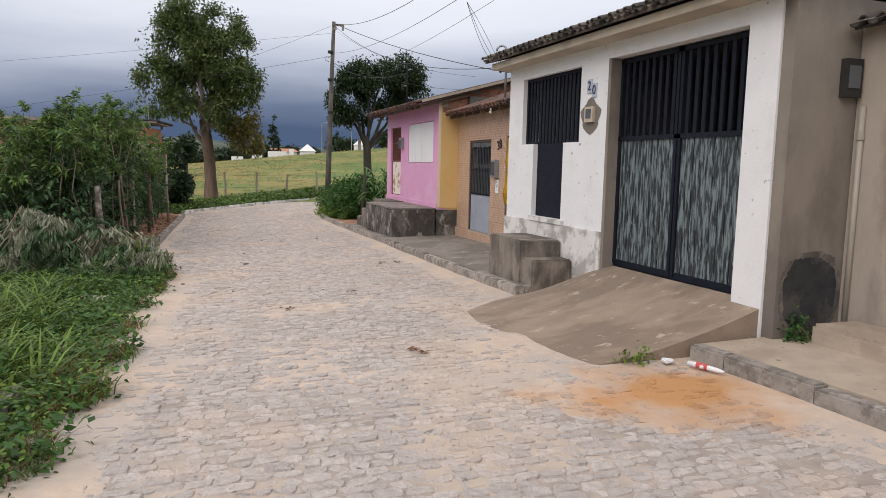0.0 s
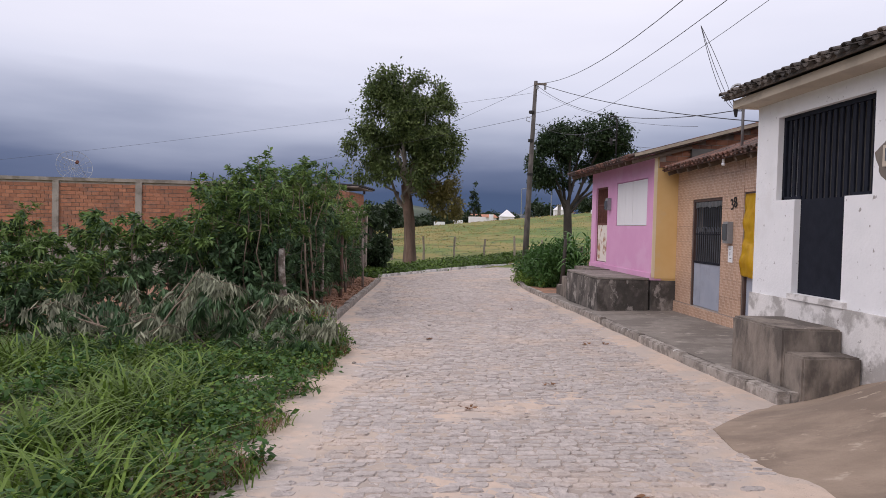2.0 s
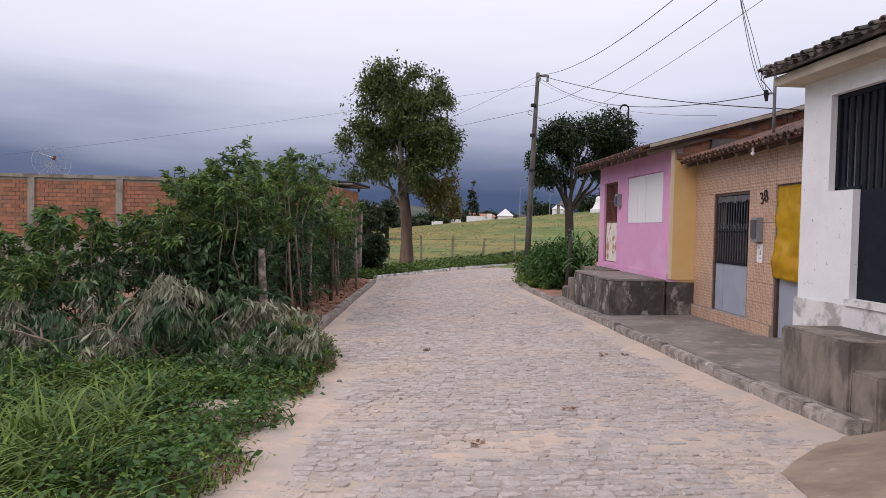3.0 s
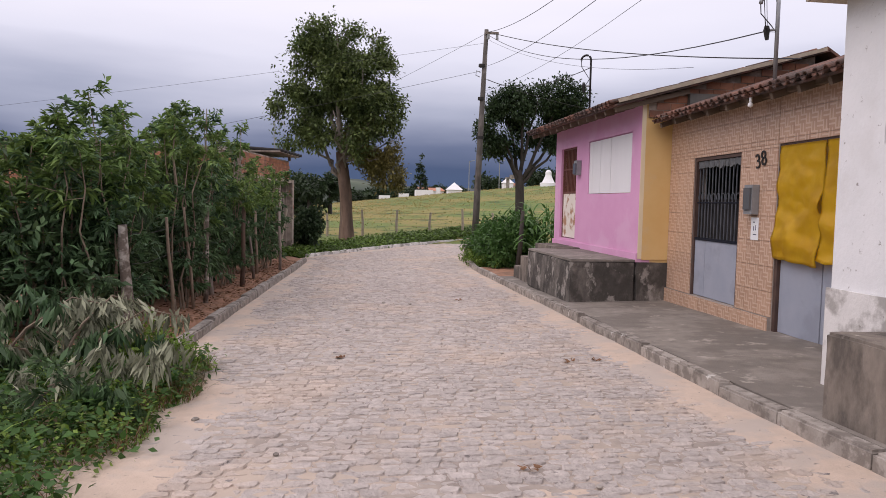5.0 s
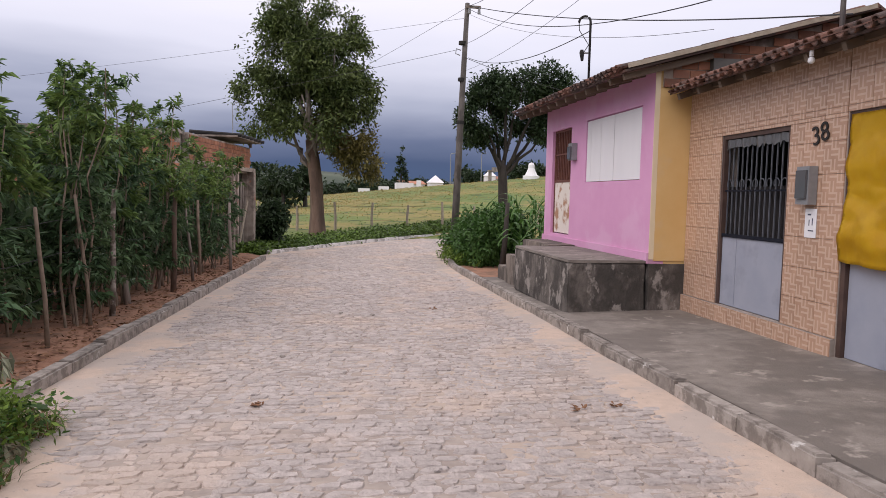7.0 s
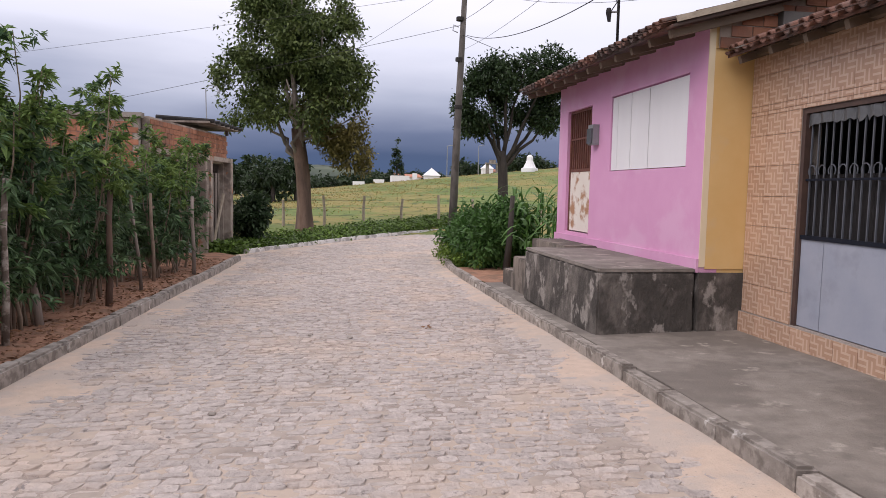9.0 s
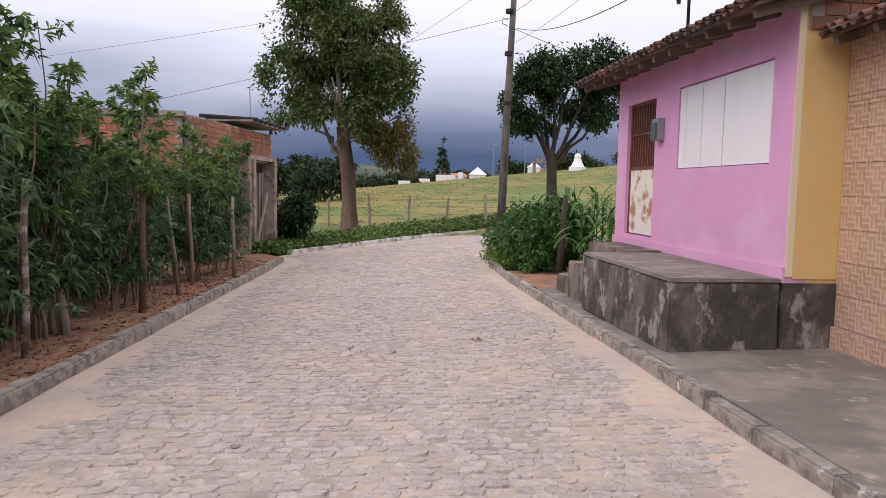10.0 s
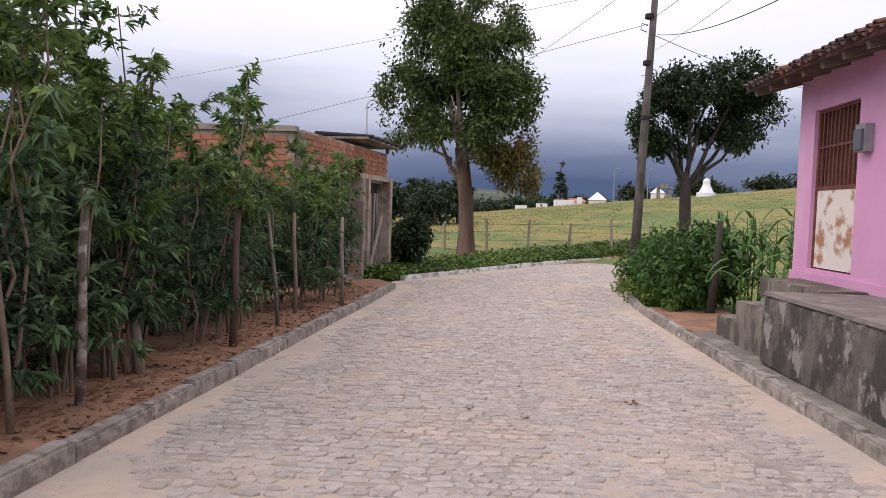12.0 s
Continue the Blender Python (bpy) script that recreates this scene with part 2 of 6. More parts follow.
    "post": surface("concrete_pole", (0.095, 0.085, 0.078), (0.165, 0.15, 0.138), 5, (0.06, 0.053, 0.048), 3.5, 0.7, 0.52, 0.9, 0.5, 40, stretch=(1, 1, 0.4)),
    "wood": surface("grey_weathered_wood", (0.20, 0.165, 0.14), (0.32, 0.275, 0.24), 6, (0.10, 0.075, 0.06), 3, 0.7, 0.55, 0.9, 0.6, 40, stretch=(1, 1, 0.25)),
    "pale_post": surface("lichen_fence_post", (0.26, 0.225, 0.195), (0.46, 0.42, 0.375), 12, (0.11, 0.083, 0.065), 9, 0.9, 0.5, 0.9, 0.8, 40),
    "fence_wood": surface("pale_fence_wood", (0.30, 0.25, 0.19), (0.42, 0.36, 0.28), 8, rough=0.9, bump=0.4),
    "bark": surface("tree_bark", (0.115, 0.072, 0.052), (0.205, 0.138, 0.105), 5, (0.075, 0.05, 0.038), 2.5, 0.7, 0.52, 0.95, 0.9, 18, stretch=(1, 1, 0.3)),
    "bark_pale": surface("pale_limb_bark", (0.20, 0.17, 0.145), (0.32, 0.28, 0.24), 6, (0.10, 0.083, 0.07), 3, 0.7, 0.54, 0.95, 0.7, 20, stretch=(1, 1, 0.3)),
    "bark_dark": surface("dark_bark", (0.03, 0.025, 0.022), (0.065, 0.055, 0.048), 6, rough=0.95, bump=0.8, bscale=20, stretch=(1, 1, 0.3)),
    "stem": surface("shrub_stem", (0.16, 0.12, 0.085), (0.27, 0.21, 0.16), 9, rough=0.9, bump=0.3),
    "wire": surface("black_cable", (0.02, 0.02, 0.022), (0.035, 0.035, 0.04), 5, rough=0.6, bump=0.0),
    "metal": surface("galvanised_metal", (0.30, 0.31, 0.32), (0.40, 0.41, 0.42), 7, rough=0.45, bump=0.1, metal=0.6),
    "shutter_metal": surface("roller_shutter_metal", (0.22, 0.225, 0.23), (0.30, 0.305, 0.31), 3, (0.16, 0.12, 0.09), 2, 0.6, 0.58, 0.6, 0.15, 40),
    "white_plain": surface("white_plaster_far", (0.76, 0.76, 0.77), (0.82, 0.82, 0.83), 1.0, rough=0.8, bump=0.0),
    "black": surface("black_marks", (0.015, 0.014, 0.014), (0.03, 0.028, 0.027), 7, rough=0.9, bump=0.2),
    "blue_plate": surface("enamel_plate", (0.42, 0.46, 0.55), (0.50, 0.54, 0.62), 6, rough=0.3, bump=0.0),
    "ink": surface("dark_blue_enamel", (0.015, 0.02, 0.06), (0.02, 0.028, 0.08), 6, rough=0.35, bump=0.0),
    "pvc": surface("grey_pvc_pipe", (0.33, 0.29, 0.25), (0.40, 0.36, 0.31), 3, rough=0.5, bump=0.05),
    "meter": surface("grey_meter_plastic", (0.20, 0.21, 0.22), (0.27, 0.28, 0.29), 9, rough=0.35, bump=0.05),
    "paper": surface("white_paper", (0.74, 0.75, 0.77), (0.80, 0.81, 0.82), 9, rough=0.7, bump=0.0),
    "red_plastic": surface("red_label_plastic", (0.50, 0.06, 0.06), (0.60, 0.10, 0.09), 9, rough=0.35, bump=0.0),
    "grass": leafy("verge_grass", (0.055, 0.108, 0.020), (0.12, 0.195, 0.036), 0.6, 0.2),
    "grass_light": leafy("weed_leaves", (0.10, 0.175, 0.026), (0.16, 0.24, 0.045), 0.5),
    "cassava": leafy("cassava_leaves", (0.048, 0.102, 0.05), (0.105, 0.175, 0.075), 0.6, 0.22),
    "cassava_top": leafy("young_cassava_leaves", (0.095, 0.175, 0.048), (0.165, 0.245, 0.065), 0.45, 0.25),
    "tree_leaf": leafy("tree_leaves", (0.065, 0.104, 0.037), (0.145, 0.185, 0.062), 0.6),
    "tree_leaf_brown": leafy("browning_tree_leaves", (0.13, 0.12, 0.035), (0.18, 0.15, 0.05), 0.4),
    "dark_leaf": leafy("dark_tree_leaves", (0.025, 0.05, 0.022), (0.05, 0.08, 0.035), 0.45),
    "corn": leafy("maize_leaves", (0.055, 0.14, 0.03), (0.10, 0.20, 0.05)),
    "vine": leafy("vine_leaves", (0.04, 0.105, 0.025), (0.075, 0.16, 0.04)),
    "dead": leafy("withered_leaves", (0.19, 0.205, 0.14), (0.34, 0.35, 0.25), 0.5, 0.2, 0.8),
    "litter": leafy("dry_leaf_litter", (0.16, 0.08, 0.045), (0.25, 0.14, 0.08), 0.4, 0.05, 0.9),
    "dry_grass": leafy("dry_field_grass", (0.25, 0.192, 0.06), (0.33, 0.25, 0.085), 0.25, 0.5),
    "far_green": leafy("far_tree_leaves", (0.025, 0.045, 0.022), (0.04, 0.065, 0.03), 0.4),
}

# tile print: basket weave of small strips on glazed ceramic


def ceramic(name):
    m = surface(name, (0.42, 0.255, 0.172), (0.51, 0.325, 0.225), 9, rough=0.4, bump=0.0, vary=0.08)
    n, l = m.node_tree.nodes, m.node_tree.links
    p = n["Principled BSDF"]
    base = p.inputs["Base Color"].links[0].from_socket
    geo = n.new("ShaderNodeNewGeometry")
    sep = n.new("ShaderNodeSeparateXYZ")
    l.new(geo.outputs["Position"], sep.inputs[0])

    def calc(op, a, b=None):
        k = n.new("ShaderNodeMath")
        k.operation = op
        for i, v in enumerate((a, b)):
            if v is None:
                continue
            if isinstance(v, (int, float)):
                k.inputs[i].default_value = v
            else:
                l.new(v, k.inputs[i])
        return k.outputs[0]

    u, v = calc("DIVIDE", sep.outputs["Y"], 0.105), calc("DIVIDE", sep.outputs["Z"], 0.105)
    check = calc("GREATER_THAN", calc("PINGPONG", calc("ADD", calc("FLOOR", u), calc("FLOOR", v)), 1.0), 0.5)
    su = calc("GREATER_THAN", calc("FRACT", calc("MULTIPLY", u, 2.0)), 0.62)
    sv = calc("GREATER_THAN", calc("FRACT", calc("MULTIPLY", v, 2.0)), 0.62)
    line = calc("ADD", calc("MULTIPLY", su, check), calc("MULTIPLY", sv, calc("SUBTRACT", 1.0, check)))
    mx = n.new("ShaderNodeMix")
    mx.data_type = "RGBA"
    l.new(calc("MULTIPLY", line, 0.36), mx.inputs[0])
    l.new(base, mx.inputs[6])
    mx.inputs[7].default_value = (0.80, 0.66, 0.53, 1)
    l.new(mx.outputs[2], p.inputs["Base Color"])
    return m


M["ceramic"] = ceramic("printed_wall_tile")


def glassy(name):
    m = bpy.data.materials.new(name)
    m.use_nodes = True
    p = m.node_tree.nodes["Principled BSDF"]
    p.inputs["Base Color"].default_value = (0.10, 0.11, 0.12, 1)
    p.inputs["Roughness"].default_value = 0.08
    return m


M["glass"] = glassy("dark_meter_glass")

# ---- mesh helpers ----


def box(bm, x0, x1, y0, y1, z0, z1):
    v = [bm.verts.new((x, y, z)) for x in (x0, x1) for y in (y0, y1) for z in (z0, z1)]
    for a, b, c, d in ((0, 1, 3, 2), (4, 6, 7, 5), (0, 4, 5, 1), (2, 3, 7, 6), (0, 2, 6, 4), (1, 5, 7, 3)):
        bm.faces.new((v[a], v[b], v[c], v[d]))
    return v


def soft_box(x0, x1, y0, y1, z0, z1, r=0.015, rough=0.0, cuts=0):
    bm = bmesh.new()
    box(bm, x0, x1, y0, y1, z0, z1)
    if cuts:
        bmesh.ops.subdivide_edges(bm, edges=bm.edges[:], cuts=cuts, use_grid_fill=True)
    sharp = [e for e in bm.edges if e.calc_face_angle(0) > 0.5]
    if r:
        bmesh.ops.bevel(bm, geom=sharp, offset=r, segments=2, affect="EDGES")
    if rough:
        for v in bm.verts:
            v.co += Vector(noise.noise_vector(v.co * 3.1)) * rough + Vector(noise.noise_vector(v.co * 11.0)) * rough * 0.4
    bmesh.ops.recalc_face_normals(bm, faces=bm.faces[:])
    return bm


def part(name, bm, material, parent=None, label="", smooth=False):
    me = bpy.data.meshes.new(name)
    bm.to_mesh(me)
    bm.free()
    me.materials.append(material)
    if smooth:
        me.polygons.foreach_set("use_smooth", [True] * len(me.polygons))
    ob = new(name, me)
    if parent:
        ob.parent = parent
    return tagged(ob, label)


def raw(name, verts, faces, material, parent=None, label="", smooth=False):
    me = bpy.data.meshes.new(name)
    me.from_pydata(verts, [], faces)
    me.materials.append(material)
    if smooth:
        me.polygons.foreach_set("use_smooth", [True] * len(me.polygons))
    ob = new(name, me)
    if parent:
        ob.parent = parent
    return tagged(ob, label)


def shared(name, me, m, parent=None):
    ob = new(name, me)
    ob.matrix_basis = m
    if parent:
        ob.parent = parent
    return ob


def thing(name, label, category, group="", kind=""):
    return tagged(new(name), label, category, group, kind)


def tube(path, radii, sides=8, bm=None):
    """A tapered tube along a line of points."""
    bm = bm or bmesh.new()
    rings = []
    for i, p in enumerate(path):
        p = Vector(p)
        d = (Vector(path[min(i + 1, len(path) - 1)]) - Vector(path[max(i - 1, 0)])).normalized()
        a = d.orthogonal().normalized()
        if abs(d.z) > 0.5:
            a = (Vector((1, 0, 0)) - d * d.x).normalized()
        b = d.cross(a)
        rings.append([bm.verts.new(p + (a * math.cos(k * 2 * math.pi / sides) + b * math.sin(k * 2 * math.pi / sides)) * radii[i]) for k in range(sides)])
    for r0, r1 in zip(rings, rings[1:]):
        for k in range(sides):
            bm.faces.new((r0[k], r0[(k + 1) % sides], r1[(k + 1) % sides], r1[k]))
    bm.faces.new(rings[0][::-1])
    bm.faces.new(rings[-1])
    return bm


def wall_along_y(x0, x1, y0, y1, z0, z1, holes=()):
    """A wall slab between x0 and x1 with holes (y0, y1, z0, z1) cut through it."""
    ys = sorted({y0, y1, *[v for h in holes for v in h[:2]]})
    zs = sorted({z0, z1, *[v for h in holes for v in h[2:]]})
    solid = {}
    for i in range(len(ys) - 1):
        for j in range(len(zs) - 1):
            cy, cz = (ys[i] + ys[i + 1]) / 2, (zs[j] + zs[j + 1]) / 2
            solid[i, j] = not any(h[0] < cy < h[1] and h[2] < cz < h[3] for h in holes)
    bm = bmesh.new()
    quad = lambda *c: bm.faces.new([bm.verts.new(p) for p in c])
    for (i, j), s in solid.items():
        if not s:
            continue
        a, b, c, d = ys[i], ys[i + 1], zs[j], zs[j + 1]
        quad((x0, b, c), (x0, a, c), (x0, a, d), (x0, b, d))
        quad((x1, a, c), (x1, b, c), (x1, b, d), (x1, a, d))
        if not solid.get((i - 1, j)):
            quad((x0, a, c), (x1, a, c), (x1, a, d), (x0, a, d))
        if not solid.get((i + 1, j)):
            quad((x1, b, c), (x0, b, c), (x0, b, d), (x1, b, d))
        if not solid.get((i, j - 1)):
            quad((x0, b, c), (x1, b, c), (x1, a, c), (x0, a, c))
        if not solid.get((i, j + 1)):
            quad((x0, a, d), (x1, a, d), (x1, b, d), (x0, b, d))
    bmesh.ops.remove_doubles(bm, verts=bm.verts[:], dist=0.0005)
    return bm


def leaf_mesh(centres, ways, lengths, widths, droop=0.25, seed=1):
    """Many single leaves: four-cornered blades, folded along the middle."""
    rng = np.random.default_rng(seed)
    n = len(centres)
    ways = ways / np.maximum(np.linalg.norm(ways, axis=1, keepdims=True), 1e-6)
    up = rng.normal(size=(n, 3)) * 0.5 + np.array([0, 0, 1.0])
    side = np.cross(ways, up)
    side /= np.maximum(np.linalg.norm(side, axis=1, keepdims=True), 1e-6)
    low = np.cross(side, ways)
    L, W = lengths[:, None], widths[:, None]
    mid = centres + ways * L * 0.45
    tip = centres + ways * L - np.array([0, 0, 1.0]) * L * droop
    v = np.stack([centres, mid + side * W * 0.5 - low * W * 0.12, tip, mid - side * W * 0.5 - low * W * 0.12], axis=1).reshape(-1, 3)
    idx = np.arange(n)[:, None] * 4
    f = np.concatenate([idx + np.array([0, 1, 2]), idx + np.array([0, 2, 3])], axis=1).reshape(-1, 3)
    return v, f


def leaves(name, centres, ways, lengths, widths, material, parent, droop=0.25, seed=1, label=""):
    v, f = leaf_mesh(np.asarray(centres), np.asarray(ways), np.asarray(lengths), np.asarray(widths), droop, seed)
    return raw(name, v.tolist(), f.tolist(), material, parent, label)


# ---- plan of the ground ----


def road_z(y):
    return float(np.interp(y, (-10, 24, 31, 60), (0.48, -0.132, -0.17, -0.10)))


def kerb_right(y):
    return float(np.interp(y, (-10, 8, 10.5, 16, 20, 24.6, 29, 30.5, 33.5, 38, 46, 60), (4.35, 4.17, 4.15, 4.33, 4.40, 4.5, 4.95, 5.6, 8.6, 13.5, 22, 38)))


def kerb_left(y):
    return float(np.interp(y, (-10, 3, 6, 13, 17, 20, 24, 26.6, 28.2, 29.2, 33.5, 38.8, 46, 60), (-1.5, -1.15, -1.02, -0.76, -0.61, -0.50, -0.33, -0.20, -0.40, 0.05, 2.45, 6.2, 12, 24)))


def field_z(x, y):
    far = 1.45 + 0.107 * max(-45.0, min(70.0, x))
    s = max(0.0, min(1.0, (y - 33) / 67.0))
    z = -0.2 + (far + 0.2) * s
    if y > 100:
        z -= (y - 100) * 0.012
    return z


def ground_z(x, y):
    if y < 26:
        return road_z(y)
    w = min(1.0, (y - 26) / 6.0)
    return road_z(y) * (1 - w) + field_z(x, y) * w


def sheet(name, xs, ys, height, material, parent=None):
    verts = [(x, y, height(x, y)) for y in ys for x in xs]
    k = len(xs)
    faces = [(j * k + i, j * k + i + 1, (j + 1) * k + i + 1, (j + 1) * k + i) for j in range(len(ys) - 1) for i in range(k - 1)]
    return raw(name, verts, faces, material, parent, smooth=True)


def off_road(x, y):
    """Metres outside the road's edge."""
    if y > 62:
        return 5.0
    return max(kerb_left(y) - x, x - kerb_right(y))


def earth(x, y):
    z = ground_z(x, y)
    d = off_road(x, y)
    bump_up = 0.05 * noise.noise((x * 0.6, y * 0.6, 3.0))
    if d < 0.05:
        return z - 0.10
    if y > 28:
        return z - 0.06 * (1 - min(1.0, d / 1.5)) + bump_up
    if x < 0:
        return z + 0.09 * min(1.0, d / 0.4) - 0.02 + bump_up * 0.7
    return z - 0.02 + (bump_up if y > 21.8 else -0.10)


def ground_material():
    m = surface("pasture", (0.09, 0.142, 0.027), (0.15, 0.195, 0.042), 0.9, (0.28, 0.21, 0.065), 0.11, 0.75, 0.495, 0.95, 0.9, 9, c4=(0.055, 0.095, 0.022), s4=0.6, t4=0.59)
    return m


far_steps = [62, 66, 70, 76, 82, 90, 100, 115, 135, 170, 220, 320, 500, 800, 1300, 2200, 3600]
ys = [-400, -150, -60, -30] + [round(-12 + 0.5 * k, 2) for k in range(144)] + far_steps[0:]
xs = [-3500, -1800, -900, -450, -220, -120, -70, -45, -30, -22] + [round(-16 + 0.4 * k, 2) for k in range(120)] + [34, 38, 44, 52, 64, 85, 120, 220, 450, 900, 1800, 3500]
ys = sorted(set(ys))
ground = tagged(sheet("ground", xs, ys, earth, ground_material()), "uneven pasture and verge ground with green and dry grass", "ground", kind="structure")
bank = tagged(sheet("verge", [-14 + 0.35 * k for k in range(39)], [-8 + 0.5 * k for k in range(42)], lambda x, y: earth(x, y) + 0.012 if x < kerb_left(y) - 0.02 else earth(x, y) - 0.05, M["verge"]), "dark weedy soil beside the street", "verge", kind="structure")
soil_strip = tagged(sheet("soil_strip", [0.0, 0.25, 0.5, 0.8, 1.2, 2.0, 3.5, 6.0], [12.5 + 0.4 * k for k in range(39)],
                          lambda u, y: earth(kerb_left(y) - 0.1 - u, y) + 0.03 + 0.02 * noise.noise((u * 3, y * 3, 0)), M["soil"]), "strip of red-brown soil strewn with dry leaves", "soil", kind="structure")
for v in soil_strip.data.vertices:
    v.co.x = kerb_left(v.co.y) - 0.1 - v.co.x

# ---- far land ----


def hill(name, x, y, w, d, h, material, label):
    verts, faces = [], []
    nx, ny = 40, 10
    for j in range(ny + 1):
        for i in range(nx + 1):
            u, v = i / nx * 2 - 1, j / ny * 2 - 1
            z = h * max(0.0, (1 - abs(u) ** 2.2)) * max(0.0, 1 - v * v) * (0.75 + 0.5 * noise.noise((u * 3.0 + x, v * 2.0, h)))
            verts.append((x + u * w, y + v * d, z - 12))
    k = nx + 1
    faces = [(j * k + i, j * k + i + 1, (j + 1) * k + i + 1, (j + 1) * k + i) for j in range(ny) for i in range(nx)]
    return tagged(raw(name, verts, faces, material, smooth=True), label, "hill", kind="structure")


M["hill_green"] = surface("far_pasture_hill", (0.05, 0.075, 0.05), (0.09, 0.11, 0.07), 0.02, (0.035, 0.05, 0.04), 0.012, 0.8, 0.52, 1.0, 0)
# the blue of distance haze is mixed straight into this hill colour
M["hill_haze_blue"] = surface("haze_tinted_hill", (0.035, 0.05, 0.065), (0.05, 0.065, 0.08), 0.006, rough=1.0, bump=0)
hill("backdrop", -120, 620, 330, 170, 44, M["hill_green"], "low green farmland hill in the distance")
hill("backdrop", 250, 1500, 1500, 300, 62, M["hill_haze_blue"], "distant hill range with the blue of haze in its colour")
hill("backdrop", -900, 1300, 900, 250, 70, M["hill_haze_blue"], "distant hill range with the blue of haze in its colour")

# ---- street ----


def sand_z(x, y):
    """The sand lies below the setts' tops in the middle and drifts over them along the kerbs."""
    left = kerb_left(y) if y > 12.6 else float(np.interp(y, (0, 3.5, 6.5, 8.3, 10.7, 12.6), (-0.9, -0.72, -0.42, -0.46, -0.2, -0.6)))
    d = min(x - left, kerb_right(y) - x)
    drift = max(0.0, 1 - max(0.0, d) / (0.55 + 0.6 * noise.noise((x * 0.3, y * 0.45, 1.0))))
    patch = noise.noise((x * 0.55, y * 0.55, 9.0)) + 0.4 * noise.noise((x * 2.1, y * 2.1, 4.0))
    drift = max(drift, 1.25 - math.hypot((x - 3.3) / 1.25, (y - 5.2) / 2.3) + 0.35 * noise.noise((x * 0.9, y * 0.9, 6.0)))
    return road_z(y) - 0.017 + 0.023 * max(0.0, min(1.0, drift * 1.4)) + 0.018 * max(-0.4, patch) + 0.004 * noise.noise((x * 7, y * 7, 2.0))




def across(u, y):
    return kerb_left(y) - 0.1 + u * (kerb_right(y) - kerb_left(y) + 0.2)


def street_sheet(name, nx, rows, height, material, label, category):
    ob = tagged(sheet(name, [k / nx for k in range(nx + 1)], rows, lambda u, y: height(across(u, y), y), material), label, category, kind="structure")
    for v in ob.data.vertices:
        v.co.x = across(v.co.x, v.co.y)
    return ob


road = street_sheet("road", 14, [-8 + 0.5 * k for k in range(122)], lambda x, y: road_z(y) - 0.008, M["joint"], "street bed of earth, its colour darkened for shade between granite setts", "road")
street_sheet("sand", 70, [-8 + 0.1 * k for k in range(380)] + [30 + 0.4 * k for k in range(1, 58)], sand_z, M["sand"], "pale sand drifted over the setts along the kerbs", "sand")


def kerb_run(name, label, line, width, up, step, seed, material="kerb"):
    """Kerb stones laid end to end along x = line(y)."""
    rng = random.Random(seed)
    run = thing(name, label, "kerb", kind="structure")
    y, end = step
    while y < end:
        n = rng.uniform(0.55, 0.95)
        y1 = min(end, y + n)
        a, b = Vector((line(y), y + 0.008, 0)), Vector((line(y1), y1 - 0.008, 0))
        d = (b - a).normalized()
        s = Vector((d.y, -d.x, 0)) * width
        lift = rng.uniform(-0.015, 0.015)
        bm = bmesh.new()
        za, zb = road_z(y), road_z(y1)
        c = [a, b, b + s, a + s]
        zz = [za, zb, zb, za]
        lo = [bm.verts.new((p.x, p.y, z - 0.12)) for p, z in zip(c, zz)]
        hi = [bm.verts.new((p.x + rng.uniform(-.008, .008), p.y, z + up + lift + rng.uniform(-.008, .008))) for p, z in zip(c, zz)]
        bm.faces.new(hi)
        for i in range(4):
            bm.faces.new((lo[i], lo[(i + 1) % 4], hi[(i + 1) % 4], hi[i]))
        bmesh.ops.bevel(bm, geom=[e for e in bm.edges if all(v in hi for v in e.verts)], offset=0.018, segments=2, affect="EDGES")
        bmesh.ops.recalc_face_normals(bm, faces=bm.faces[:])
        part("kerb_stone", bm, M[material], run)
        y = y1
    return run


kerb_run("kerb_east", "worn grey kerb stones beside the cement pavement", kerb_right, 0.13, 0.13, (8.25, 29.0), 3)
kerb_run("kerb_south", "worn grey kerb stones edging a raised cement pavement", kerb_right, 0.13, 0.14, (-6.0, 4.72), 4)
kerb_run("kerb_west", "worn grey kerb stones holding back red soil", kerb_left, -0.13, 0.13, (11.9, 26.6), 5)
kerb_run("kerb_verge", "low kerb stones half lost in weeds", kerb_left, -0.13, 0.10, (-2.0, 6.4), 6)
kerb_run("kerb_far", "whitish kerb stones along the pasture edge", kerb_left, -0.15, 0.12, (28.6, 52.0), 7, "white_worn")

soil_patch = tagged(sheet("soil_patch", [4.62 + 0.2 * k for k in range(8)], [21.18 + 0.25 * k for k in range(14)], lambda x, y: road_z(y) + 0.085 + 0.02 * noise.noise((x * 3, y * 3, 1)), M["soil"]), "bare red soil between the kerb and a garden", "soil", kind="structure")

# ---- pavements ----


def pave_z(x, y, up=0.13):
    return road_z(y) + up + 0.02 * (x - 4.3)


